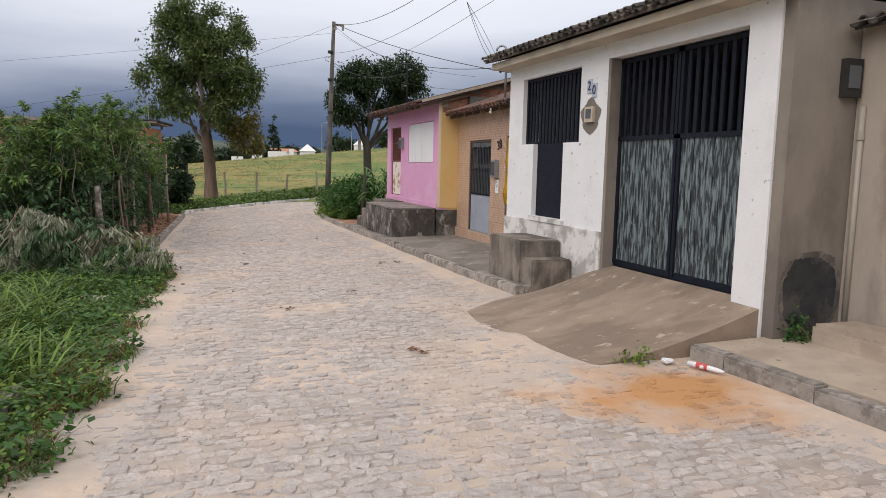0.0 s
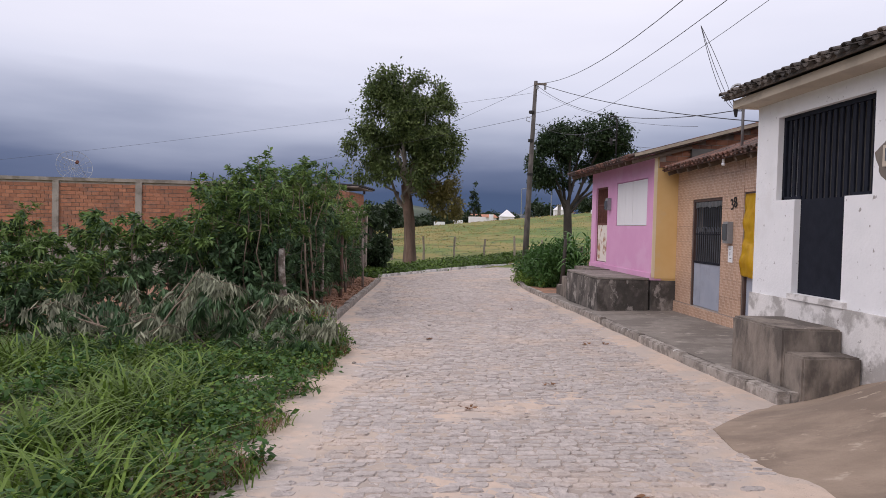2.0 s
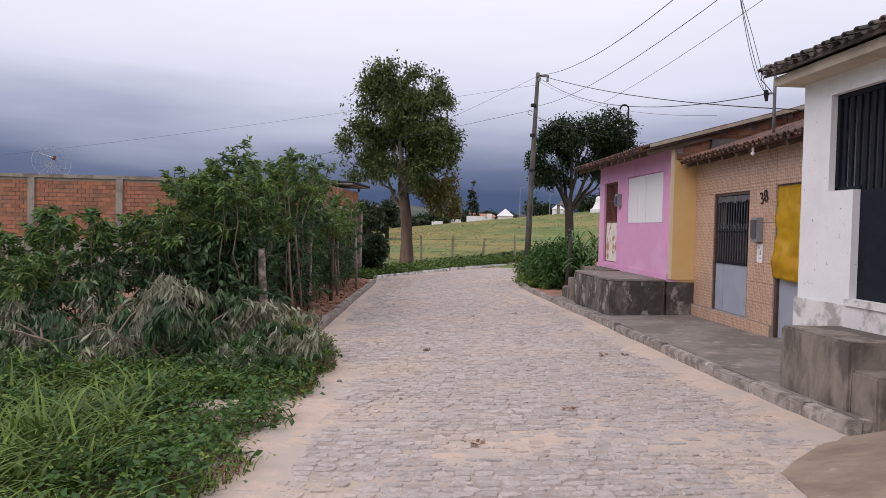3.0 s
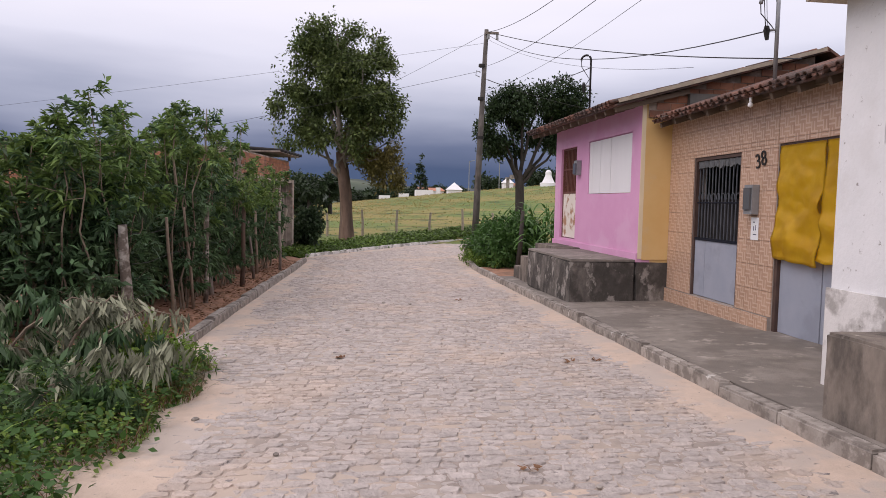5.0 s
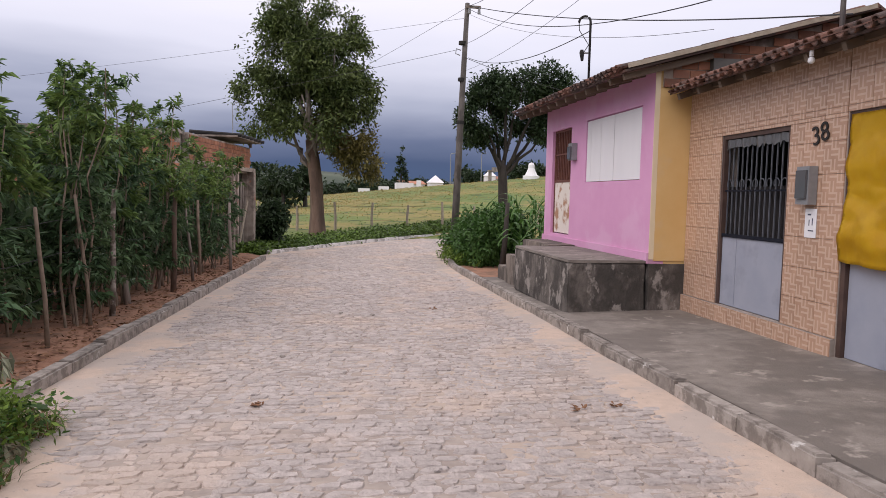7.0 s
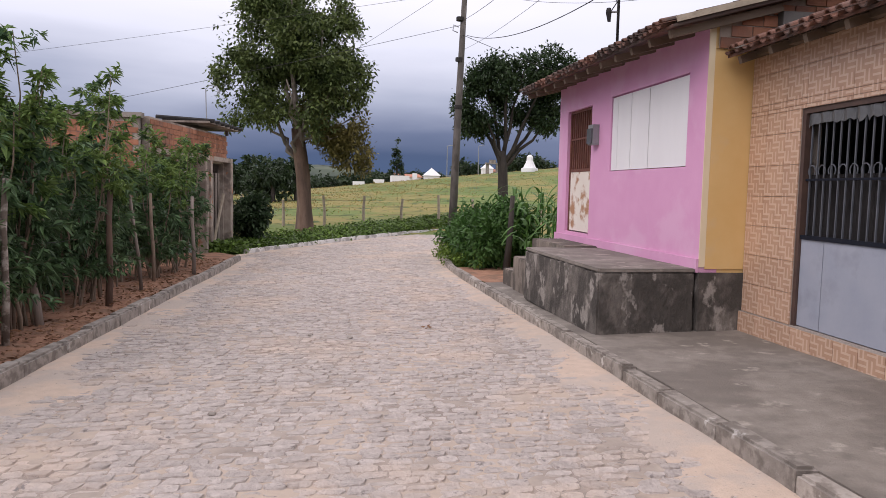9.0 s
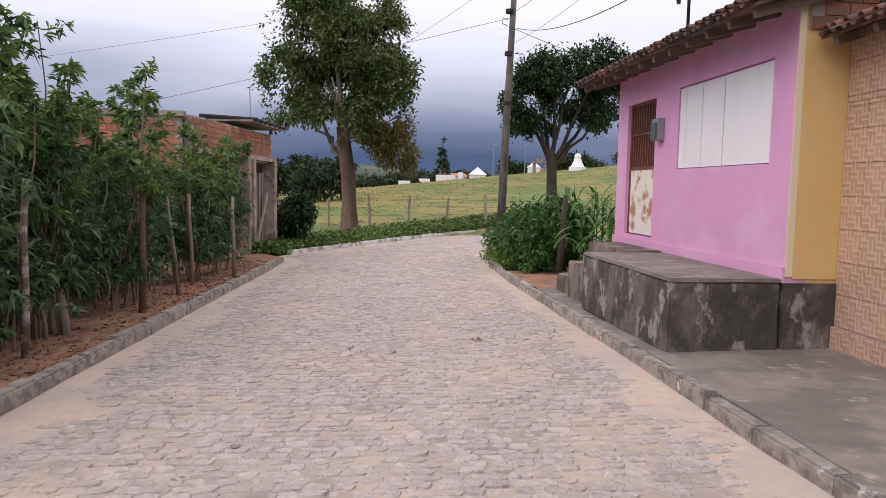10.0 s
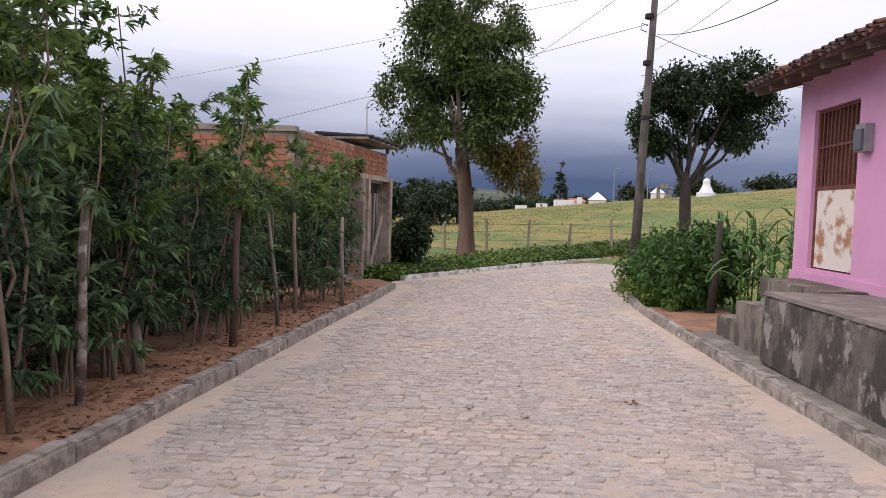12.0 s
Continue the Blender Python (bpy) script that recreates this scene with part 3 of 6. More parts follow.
def slab(name, label, x_out, y0, y1, up, material):
    bm = bmesh.new()
    n = max(2, int((y1 - y0) / 0.5))
    rows = []
    for i in range(n + 1):
        y = y0 + (y1 - y0) * i / n
        xa = kerb_right(y) + 0.142
        rows.append([bm.verts.new((xa + (x_out - xa) * k / 4, y, pave_z(xa + (x_out - xa) * k / 4, y, up) + 0.008 * noise.noise((k * 1.1, y * 1.7, 2)))) for k in range(5)])
    for a, b in zip(rows, rows[1:]):
        for k in range(4):
            bm.faces.new((a[k], a[k + 1], b[k + 1], b[k]))
    ext = bmesh.ops.extrude_face_region(bm, geom=bm.faces[:])
    for v in ext["geom"]:
        if isinstance(v, bmesh.types.BMVert):
            v.co.z -= 0.3
    bmesh.ops.recalc_face_normals(bm, faces=bm.faces[:])
    return tagged(part(name, bm, material), label, "pavement", kind="structure")


slab("pavement_1", "cracked grey cement pavement before a tiled house", 6.3, 8.25, 12.55, 0.125, M["pavement"])
slab("pavement_2", "cracked grey cement pavement before a tiled house", 6.3, 12.57, 16.35, 0.115, M["pavement"])
slab("pavement_3", "narrow cement pavement under a raised porch", 5.7, 16.36, 21.3, 0.105, M["pavement"])
slab("pavement_4", "raised sandy cement pavement, cracked along its edge", 6.2, -6.0, 4.72, 0.14, M["sandy_pave"])

# sloping cement apron up to the garage gate
bm = bmesh.new()
rows = []
for i in range(13):
    y = 4.78 + 3.44 * i / 12
    toe = 3.0 + 0.25 * abs(i / 12 - 0.55) * 2 + (0.8 * max(0, i - 9) / 3) + 0.06 * noise.noise((y * 2, 0, 0))
    row = []
    for k in range(9):
        u = k / 8
        x = toe + (5.12 - toe) * u
        top = 0.66 if y < 7.5 else 0.66 - (y - 7.5) * 0.35
        z = road_z(y) + 0.004 + (top - road_z(y)) * (0.22 * u + 0.78 * u ** 1.7)
        row.append(bm.verts.new((x, y, z + 0.01 * noise.noise((x * 1.5, y * 1.5, 5)))))
    rows.append(row)
for a, b in zip(rows, rows[1:]):
    for k in range(8):
        bm.faces.new((a[k], a[k + 1], b[k + 1], b[k]))
ext = bmesh.ops.extrude_face_region(bm, geom=bm.faces[:])
for v in ext["geom"]:
    if isinstance(v, bmesh.types.BMVert):
        v.co.z -= 0.4
bmesh.ops.recalc_face_normals(bm, faces=bm.faces[:])
tagged(part("ramp", bm, M["apron"], smooth=False), "sloping stained cement apron before a garage gate", "ramp", kind="structure")

# ---- roofs of clay tiles ----


def tile_mesh(name, material, radius=0.05, length=0.46):
    bm = bmesh.new()
    n = 6
    rings = []
    for x, r in ((0, radius), (length, radius * 0.86)):
        for rr in (r, r - 0.016):
            rings.append([bm.verts.new((x, rr * math.cos(math.pi * k / n), rr * 0.8 * math.sin(math.pi * k / n))) for k in range(n + 1)])
    o0, i0, o1, i1 = rings
    for k in range(n):
        bm.faces.new((o0[k], o0[k + 1], o1[k + 1], o1[k]))
        bm.faces.new((i0[k + 1], i0[k], i1[k], i1[k + 1]))
        bm.faces.new((o0[k + 1], o0[k], i0[k], i0[k + 1]))
    me = bpy.data.meshes.new(name)
    bm.to_mesh(me)
    bm.free()
    me.materials.append(material)
    return me


def clay_roof(parent, x0, z0, x1, z1, y0, y1, material, seed, rafters=0, back=None):
    """A slope of tiles rising from the eave at x0 to x1, over a thin deck."""
    rng = random.Random(seed)
    tilt = math.atan2(z1 - z0, x1 - x0)
    run = math.hypot(x1 - x0, z1 - z0)
    bm = bmesh.new()
    v = [(x0 + 0.06, y0, z0), (x1, y0, z1), (x1, y1, z1), (x0 + 0.06, y1, z0)]
    lo = [bm.verts.new((x, y, z - 0.03)) for x, y, z in v]
    hi = [bm.verts.new((x, y, z)) for x, y, z in v]
    bm.faces.new(lo[::-1])
    bm.faces.new(hi)
    for i in range(4):
        bm.faces.new((lo[i], lo[(i + 1) % 4], hi[(i + 1) % 4], hi[i]))
    roof = part("roof", bm, material, parent, "weathered clay roof tiles")
    me = tile_mesh("roof_tile", material)
    cols, rows_n = int((y1 - y0) / 0.085), max(2, int(run / 0.40))
    sv, sf = [tuple(v.co) for v in me.vertices], [tuple(p.vertices) for p in me.polygons]
    verts, faces, n = [], [], 0
    for r in range(rows_n):
        for c in range(cols):
            y = y0 + 0.08 + c * (y1 - y0 - 0.14) / (cols - 1)
            flip = c % 2
            d = r * 0.40 + rng.uniform(-0.025, 0.025)
            px, pz = x0 + math.cos(tilt) * d, z0 + math.sin(tilt) * d
            lift = 0.018 if flip else 0.034
            m = pose(px - math.sin(tilt) * lift, y + rng.uniform(-0.01, 0.01), pz + math.cos(tilt) * lift, 180 if flip else 0, -math.degrees(tilt) + rng.uniform(-1.5, 1.5), rng.uniform(-2.5, 2.5))
            if n < 300:
                shared("roof_tile", me, m, roof)
                n += 1
            else:
                i = len(verts)
                verts += [tuple(m @ Vector(v)) for v in sv]
                faces += [tuple(i + q for q in f) for f in sf]
    if verts:
        tagged(raw("roof_tiles", verts, faces, material, roof), kind="stuff")
    if back:
        bm = bmesh.new()
        ring = [(x1 - 0.05, z1 + 0.05), (back[0], back[1] + 0.05), (back[0], back[1]), (x1 - 0.05, z1)]
        a = [bm.verts.new((x, y0, z)) for x, z in ring]
        e = [bm.verts.new((x, y1, z)) for x, z in ring]
        bm.faces.new(a[::-1])
        bm.faces.new(e)
        for i in range(4):
            bm.faces.new((a[i], a[(i + 1) % 4], e[(i + 1) % 4], e[i]))
        part("rear_slope", bm, material, parent)
    for k in range(rafters):
        y = y0 + 0.15 + k * (y1 - y0 - 0.3) / (rafters - 1)
        bm = bmesh.new()
        box(bm, 0, 1.3, -0.03, 0.03, -0.08, 0)
        ob = part("rafter", bm, M["rafter"], roof, "bare wooden rafter")
        ob.matrix_basis = pose(x0 + 0.10, y, z0 - 0.032, 0, -math.degrees(tilt), 0)
    return roof


def bars(parent, x, y0, y1, z0, z1, n, width, material, depth=0.02, name="bar"):
    bm = bmesh.new()
    box(bm, -depth / 2, depth / 2, -width / 2, width / 2, 0, z1 - z0)
    me = bpy.data.meshes.new(name)
    bm.to_mesh(me)
    bm.free()
    me.materials.append(material)
    for k in range(n):
        shared(name, me, pose(x, y0 + (k + 0.5) * (y1 - y0) / n, z0), parent)


def house_shell(parent, x0, x1, y0, y1, z0, z1, material, sides=True):
    """Back and end walls that close a house behind its front."""
    for name, c in (("back_wall", (x1 - 0.15, x1, y0, y1)), ("end_wall", (x0, x1 - 0.15, y0, y0 + 0.14)), ("end_wall", (x0, x1 - 0.15, y1 - 0.14, y1))):
        bm = bmesh.new()
        box(bm, *c, z0, z1)
        part(name, bm, material, parent)


def text_part(name, body, size, m, material, parent, label, depth=0.004):
    cu = bpy.data.curves.new(name, "FONT")
    cu.body, cu.size, cu.extrude = body, size, depth
    cu.align_x, cu.align_y = "CENTER", "CENTER"
    ob = new(name, cu)
    dg = bpy.context.evaluated_depsgraph_get()
    me = bpy.data.meshes.new_from_object(ob.evaluated_get(dg))
    bpy.data.objects.remove(ob)
    me.materials.clear()
    me.materials.append(material)
    t = shared(name, me, m, parent)
    return tagged(t, label)


FACING = (90, 0, -90)  # text that faces the street from the east side

# ---- white house, number 20 ----
WX = 5.03
white_house = thing("white_house", "whitewashed house with a dark garage gate and tiled roof", "house")
part("wall", wall_along_y(WX, WX + 0.30, 4.76, 10.5, 0.0, 3.46, [(5.15, 7.52, 0.50, 3.27), (8.23, 10.0, 2.25, 3.26), (8.66, 9.59, 1.15, 2.25)]), M["white"], white_house, "flaking whitewashed front wall")
part("plinth", wall_along_y(WX - 0.028, WX - 0.003, 7.56, 10.53, 0.1, 1.08), M["white_worn"], white_house, "peeling whitewash over grey cement")
part("sill", soft_box(WX - 0.05, WX + 0.05, 8.55, 9.6, 1.085, 1.148, 0.01, 0.004), M["white_worn"], white_house)
part("pier", soft_box(WX - 0.02, WX + 0.0, 4.76, 5.15, 0.3, 3.46, 0.0), M["white"], white_house, "white pier pocked with small chips")
part("side_wall", soft_box(WX + 0.004, 8.9, 4.62, 4.757, 0.0, 3.46, 0.0), M["grey_plaster"], white_house, "bare grey-brown rendered side wall")
part("jamb", soft_box(WX - 0.004, WX + 0.296, 7.50, 7.56, 0.6, 3.272, 0.0), M["grey_plaster"], white_house, "bare cement gate jamb")
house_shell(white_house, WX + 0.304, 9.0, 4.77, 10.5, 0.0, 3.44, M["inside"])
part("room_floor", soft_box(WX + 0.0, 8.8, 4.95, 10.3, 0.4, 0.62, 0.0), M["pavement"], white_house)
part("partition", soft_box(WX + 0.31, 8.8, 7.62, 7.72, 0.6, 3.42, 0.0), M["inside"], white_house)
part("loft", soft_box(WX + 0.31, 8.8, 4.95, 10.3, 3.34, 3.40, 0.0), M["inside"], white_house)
part("cornice", soft_box(4.74, WX + 0.1, 4.55, 10.62, 3.462, 3.56, 0.012, 0.004), M["beige"], white_house, "beige plastered eave cornice")
clay_roof(white_house, 4.60, 3.60, 8.2, 4.55, 4.45, 10.72, M["clay_dark"], 11, 0, (9.4, 3.5))
gable = bmesh.new()
for x, z in ((4.8, 3.56), (8.2, 4.50), (9.0, 4.3), (9.0, 3.44), (4.8, 3.46)):
    gable.verts.new((x, 10.48, z))
gable.faces.new(gable.verts[:])
part("gable", gable, M["grey_plaster"], white_house)

gate = part("gate", soft_box(5.19, 5.23, 5.15, 7.5, 0.66, 0.74, 0.004), M["grille"], white_house, "double steel garage gate with worn dark paint")
for y0, y1 in ((5.16, 6.325), (6.345, 7.50)):
    bm = bmesh.new()
    box(bm, 5.206, 5.212, y0 + 0.04, y1 - 0.04, 0.72, 2.255)
    for k in range(10):
        a, w = y0 + 0.04 + (y1 - y0 - 0.08) * k / 10, (y1 - y0 - 0.08) / 10
        part("gate_slat", soft_box(5.198, 5.2055, a + 0.008, a + w - 0.012, 0.722, 2.252, 0.002), M["gate_streaked"], gate)
    part("gate_panel", bm, M["gate_streaked"], gate, "ribbed panel with streaked peeling paint")
    for a, b, c, d in ((y0, y0 + 0.045, 0.69, 3.25), (y1 - 0.045, y1, 0.69, 3.25), (y0, y1, 2.25, 2.30), (y0, y1, 3.20, 3.25)):
        part("gate_rail", soft_box(5.175, 5.235, a, b, c, d, 0.004), M["grille"], gate)
    bars(gate, 5.205, y0 + 0.05, y1 - 0.05, 2.28, 3.22, 8, 0.055, M["grille"], 0.025, "gate_bar")

window_20 = part("window_grille", soft_box(5.10, 5.15, 8.23, 10.0, 3.21, 3.26, 0.004), M["grille"], white_house, "dark vertical window bars")
for a, b, c, d in ((8.23, 8.28, 2.25, 3.21), (9.95, 10.0, 2.25, 3.21), (8.23, 8.66, 2.25, 2.29), (9.59, 10.0, 2.25, 2.29)):
    part("frame_rail", soft_box(5.10, 5.15, a, b, c, d, 0.004), M["grille"], window_20)
bars(window_20, 5.125, 8.29, 9.94, 2.25, 3.22, 15, 0.055, M["grille"], 0.022)
front_door = part("front_door", soft_box(5.105, 5.145, 8.665, 9.585, 1.152, 2.25, 0.006), M["grille"], white_house, "plain dark navy steel door panel")
# added sheet behind the bars, its dark colour stands for room shade
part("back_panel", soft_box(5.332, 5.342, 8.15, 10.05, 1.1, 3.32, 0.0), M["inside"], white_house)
plate = part("number_plate", soft_box(5.015, 5.028, 7.935, 8.045, 2.88, 3.06, 0.004), M["blue_plate"], white_house, "enamel house number plate")
text_part("digit", "2", 0.17, pose(5.012, 7.99, 2.97, *FACING), M["ink"], plate, "dark blue digit 2")
plate = part("number_plate", soft_box(5.015, 5.028, 7.815, 7.925, 2.82, 3.0, 0.004), M["blue_plate"], white_house, "enamel house number plate")
text_part("digit", "0", 0.17, pose(5.012, 7.87, 2.91, *FACING), M["ink"], plate, "dark blue digit 0")
bm = bmesh.new()
ring = [bm.verts.new((WX - 0.004, 7.95 + 0.24 * math.cos(a) * (1 + 0.15 * math.sin(5 * a)), 2.58 + 0.22 * math.sin(a) * (1 + 0.12 * math.cos(4 * a)))) for a in [k * math.pi / 10 for k in range(20)]]
bm.faces.new(ring)
part("plaster_patch", bm, M["grey_plaster"], white_house, "raw cement patch round the meter")
meter = part("meter_box", soft_box(4.985, 5.03, 7.84, 8.04, 2.50, 2.70, 0.012), M["beige"], white_house, "small electricity meter behind a recessed cover")
part("meter_glass", soft_box(4.978, 4.986, 7.88, 8.0, 2.55, 2.67, 0.004), M["glass"], meter)

# steps before the white house
entry_steps = thing("entry_steps", "two stained cement steps against a whitewashed wall", "steps")
part("upper_step", soft_box(4.36, 5.0, 8.54, 9.64, 0.17, 0.87, 0.02, 0.008, 5), M["step_cement"], entry_steps)
part("lower_step", soft_box(4.38, 4.98, 8.20, 8.55, 0.14, 0.64, 0.02, 0.008, 5), M["step_cement"], entry_steps)

# neighbour to the south
grey_house = thing("grey_house", "grey-brown rendered house with a tiled eave", "house")
part("wall", wall_along_y(5.80, 6.32, -5.0, 4.61, 0.1, 3.3, [(1.2, 2.2, 0.55, 2.6)]), M["south_plaster"], grey_house)
part("front_door", soft_box(6.18, 6.22, 1.2, 2.2, 0.55, 2.6, 0.005), M["door_frame"], grey_house)
house_shell(grey_house, 6.324, 9.5, -5.0, 4.6, 0.1, 3.3, M["grey_plaster"])
clay_roof(grey_house, 5.6, 3.2, 8.0, 3.95, -5.0, 4.58, M["clay_dark"], 12, 0, (9.9, 3.25))
part("step", soft_box(5.24, 5.795, 2.6, 4.40, 0.30, 0.56, 0.03, 0.008, 4), M["sandy_pave"], grey_house, "raised cement doorstep")
pipe = thing("drain_pipe", "grey plastic drain pipe with a joint collar", "pipe")
part("pipe_run", tube([(5.775, 4.52, 0.42), (5.775, 4.52, 2.5)], [0.026, 0.026], 12), M["pvc"], pipe, smooth=True)
part("collar", tube([(5.775, 4.52, 2.2), (5.775, 4.52, 2.28)], [0.034, 0.034], 12), M["pvc"], pipe)
box_m = part("side_meter", soft_box(5.58, 5.775, 4.55, 4.618, 2.58, 2.92, 0.012), M["black"], white_house, "small dark meter box on the side wall")
part("meter_glass", soft_box(5.61, 5.745, 4.543, 4.551, 2.66, 2.86, 0.004), M["glass"], box_m)
for k, (grow, name, words) in enumerate(((1.10, "soot_thin", "thin soot halo round a black stain"), (0.95, "soot", "arched black soot stain on the side wall"))):
    bm = bmesh.new()
    ring = []
    for q in range(72):
        a = q * math.pi / 36
        ragged = 1 + 0.07 * noise.noise((math.cos(a) * 3, math.sin(a) * 3, k)) + 0.06 * noise.noise((math.cos(a) * 11, math.sin(a) * 11, k + 5.0))
        cx, cz = math.copysign(abs(math.cos(a)) ** 0.75, math.cos(a)), math.copysign(abs(math.sin(a)) ** 0.75, math.sin(a))
        ring.append(bm.verts.new((5.43 + 0.33 * grow * cx * ragged, 4.6165 - 0.003 * k, 0.78 + 0.36 * grow * cz * ragged)))
    bm.faces.new(ring)
    part("soot_stain", bm, M[name], white_house, words)

# ---- tiled house, number 38 ----
TX = 6.25
SKEW = pose(6.25, 14.7, 0, 0, 0, -2.3) @ pose(-6.25, -14.7, 0)
tiled_house = thing("tiled_house", "house faced in patterned beige tiles under a clay roof", "house")
HOLES = [(14.0, 15.41, 0.39, 2.49), (11.35, 13.12, 0.20, 2.53)]
part("wall", wall_along_y(TX + 0.012, TX + 0.22, 10.5, 16.27, 0.0, 3.25, HOLES), M["mortar"], tiled_house)
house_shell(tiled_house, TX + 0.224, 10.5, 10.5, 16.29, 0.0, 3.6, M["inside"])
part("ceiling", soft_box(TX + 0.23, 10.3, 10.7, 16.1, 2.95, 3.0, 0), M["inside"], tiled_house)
clay_roof(tiled_house, 5.84, 3.12, 8.8, 4.15, 10.53, 16.2, M["clay"], 13, 11, (10.9, 3.55))
part("wall_plate", soft_box(6.12, 6.2, 10.6, 16.22, 3.10, 3.16, 0.006), M["rafter"], tiled_house)
d38 = part("door_frame", soft_box(TX + 0.02, TX + 0.10, 14.0, 15.41, 2.44, 2.49, 0.006), M["door_frame"], tiled_house, "dark brown steel frame")
for y0 in (14.0, 15.36):
    part("frame_post", soft_box(TX + 0.02, TX + 0.10, y0, y0 + 0.05, 0.39, 2.44, 0.006), M["door_frame"], d38)
part("transom", soft_box(TX + 0.03, TX + 0.08, 14.05, 15.36, 1.24, 1.28, 0.004), M["grille"], d38)
for y0, y1 in ((14.055, 15.02), (15.03, 15.355)):
    part("door_panel", soft_box(TX + 0.045, TX + 0.075, y0, y1, 0.40, 1.24, 0.006), M["door_blue"], d38, "blue-grey steel door panel")
bars(d38, TX + 0.06, 14.05, 15.36, 1.27, 2.44, 13, 0.013, M["bar_grey"], 0.013)
part("mid_rail", soft_box(TX + 0.05, TX + 0.07, 14.05, 15.36, 1.80, 1.82, 0.003), M["grille"], d38)
for k in range(9):
    y = 14.14 + k * 0.142
    pts = [(TX + 0.055, y + 0.05 * math.sin(a), 1.89 + 0.055 * math.cos(a)) for a in [i * math.pi / 5 - 2.2 for i in range(8)]]
    part("scroll", tube(pts, [0.006] * 8, 5), M["bar_grey"], d38)
bm = bmesh.new()
prof = [(14.05 + k * 1.31 / 40, TX + 0.14 + 0.02 * math.sin(k * 1.7) + 0.01 * math.sin(k * 3.1)) for k in range(41)]
lo = [bm.verts.new((x, y, 1.25)) for y, x in prof]
hi = [bm.verts.new((x, y, 1.86)) for y, x in prof]
for k in range(40):
    bm.faces.new((lo[k], lo[k + 1], hi[k + 1], hi[k]))
bmesh.ops.solidify(bm, geom=bm.faces[:], thickness=0.004)
part("curtain", bm, M["curtain"], d38, "grey cloth hung behind the bars")
bm = bmesh.new()
prof = [(14.06 + k * 1.29 / 40, TX + 0.035 + 0.012 * math.sin(k * 1.3)) for k in range(41)]
lo = [bm.verts.new((x, y, 2.34 - 0.09 * abs(noise.noise((k * 0.31, 2.0, 0))) - 0.05 * noise.noise((k * 0.9, 5.0, 0)))) for k, (y, x) in enumerate(prof)]
hi = [bm.verts.new((x, y, 2.43)) for y, x in prof]
for k in range(40):
    bm.faces.new((lo[k], lo[k + 1], hi[k + 1], hi[k]))
bmesh.ops.solidify(bm, geom=bm.faces[:], thickness=0.003)
part("torn_sheet", bm, M["meter"], d38, "torn grey plastic strip along the lintel")

garage = part("garage_frame", soft_box(TX + 0.02, TX + 0.11, 11.35, 13.12, 2.47, 2.53, 0.006), M["door_frame"], tiled_house, "brown steel garage frame")
for y0 in (11.35, 13.06):
    part("frame_post", soft_box(TX + 0.02, TX + 0.11, y0, y0 + 0.06, 0.20, 2.47, 0.006), M["door_frame"], garage)
for y0, y1 in ((11.42, 12.22), (12.24, 13.05)):
    part("door_panel", soft_box(TX + 0.06, TX + 0.09, y0, y1, 0.23, 2.46, 0.006), M["door_blue"], garage, "blue-grey steel garage leaf")


def tarp(y0, y1, z0, z1, seed):
    bm = bmesh.new()
    ny, nz = 24, 34
    g = []
    for j in range(nz + 1):
        row = []
        for i in range(ny + 1):
            u, v = i / ny, j / nz
            y, z = y0 + (y1 - y0) * u, z1 + (z0 - z1) * v
            fold = abs(math.sin(v * 7.5 + 0.9 * u + seed)) ** 6 + 0.7 * abs(math.sin(v * 5.1 - 1.6 * u + 2 * seed)) ** 9
            sag = 0.035 * fold * (0.25 + v) + 0.045 * noise.noise((u * 2.5, v * 5, seed)) + 0.012 * noise.noise((u * 9, v * 16, seed)) + 0.04 * v * v
            z += 0.05 * v * (u - 0.5) + 0.05 * noise.noise((u * 3, 0, seed)) * v
            y += 0.09 * v ** 4 * max(0.0, u - 0.4)
            row.append(bm.verts.new((TX + 0.015 - abs(sag) - 0.012, y - 0.03 * v * math.sin(u * 3), z)))
        g.append(row)
    for a, b in zip(g, g[1:]):
        for i in range(ny):
            bm.faces.new((a[i], a[i + 1], b[i + 1], b[i]))
    bmesh.ops.solidify(bm, geom=bm.faces[:], thickness=0.004)
    return bm


for y0, y1, z0, s in ((12.19, 13.07, 1.12, 1), (11.38, 12.16, 1.15, 5)):
    t = tagged(part("tarp", tarp(y0, y1, z0, 2.50, s), M["tarp"], smooth=True), "creased yellow tarpaulin hung over a garage door", "tarpaulin", "tarpaulins on the garage")
    t.matrix_basis = SKEW
num = text_part("house_number", "38", 0.27, pose(TX - 0.012, 13.49, 2.35, 90, -14, -90), M["black"], tiled_house, "black painted number 38")
mb = part("meter_box", soft_box(TX - 0.10, TX - 0.006, 13.50, 13.70, 1.66, 2.04, 0.02), M["meter"], tiled_house, "grey electricity meter with clear cover")
part("meter_cover", soft_box(TX - 0.125, TX - 0.101, 13.52, 13.68, 1.72, 2.0, 0.01), M["glass"], mb)
notice = part("notice", soft_box(TX - 0.008, TX - 0.005, 13.48, 13.66, 1.33, 1.62, 0.0), M["paper"], tiled_house, "white paper notice with blue scribble")
for k, (dy, dz, w, h) in enumerate(((0.02, 0.10, 0.05, 0.012), (-0.03, 0.03, 0.012, 0.07), (0.02, 0.02, 0.012, 0.06), (-0.01, -0.06, 0.08, 0.01))):
    part("pen_stroke", soft_box(TX - 0.010, TX - 0.0085, 13.57 + dy - w / 2, 13.57 + dy + w / 2, 1.46 + dz - h / 2, 1.46 + dz + h / 2, 0), M["ink"], notice)
bulb = thing("bulb", "bare light bulb hung under an eave", "lamp")
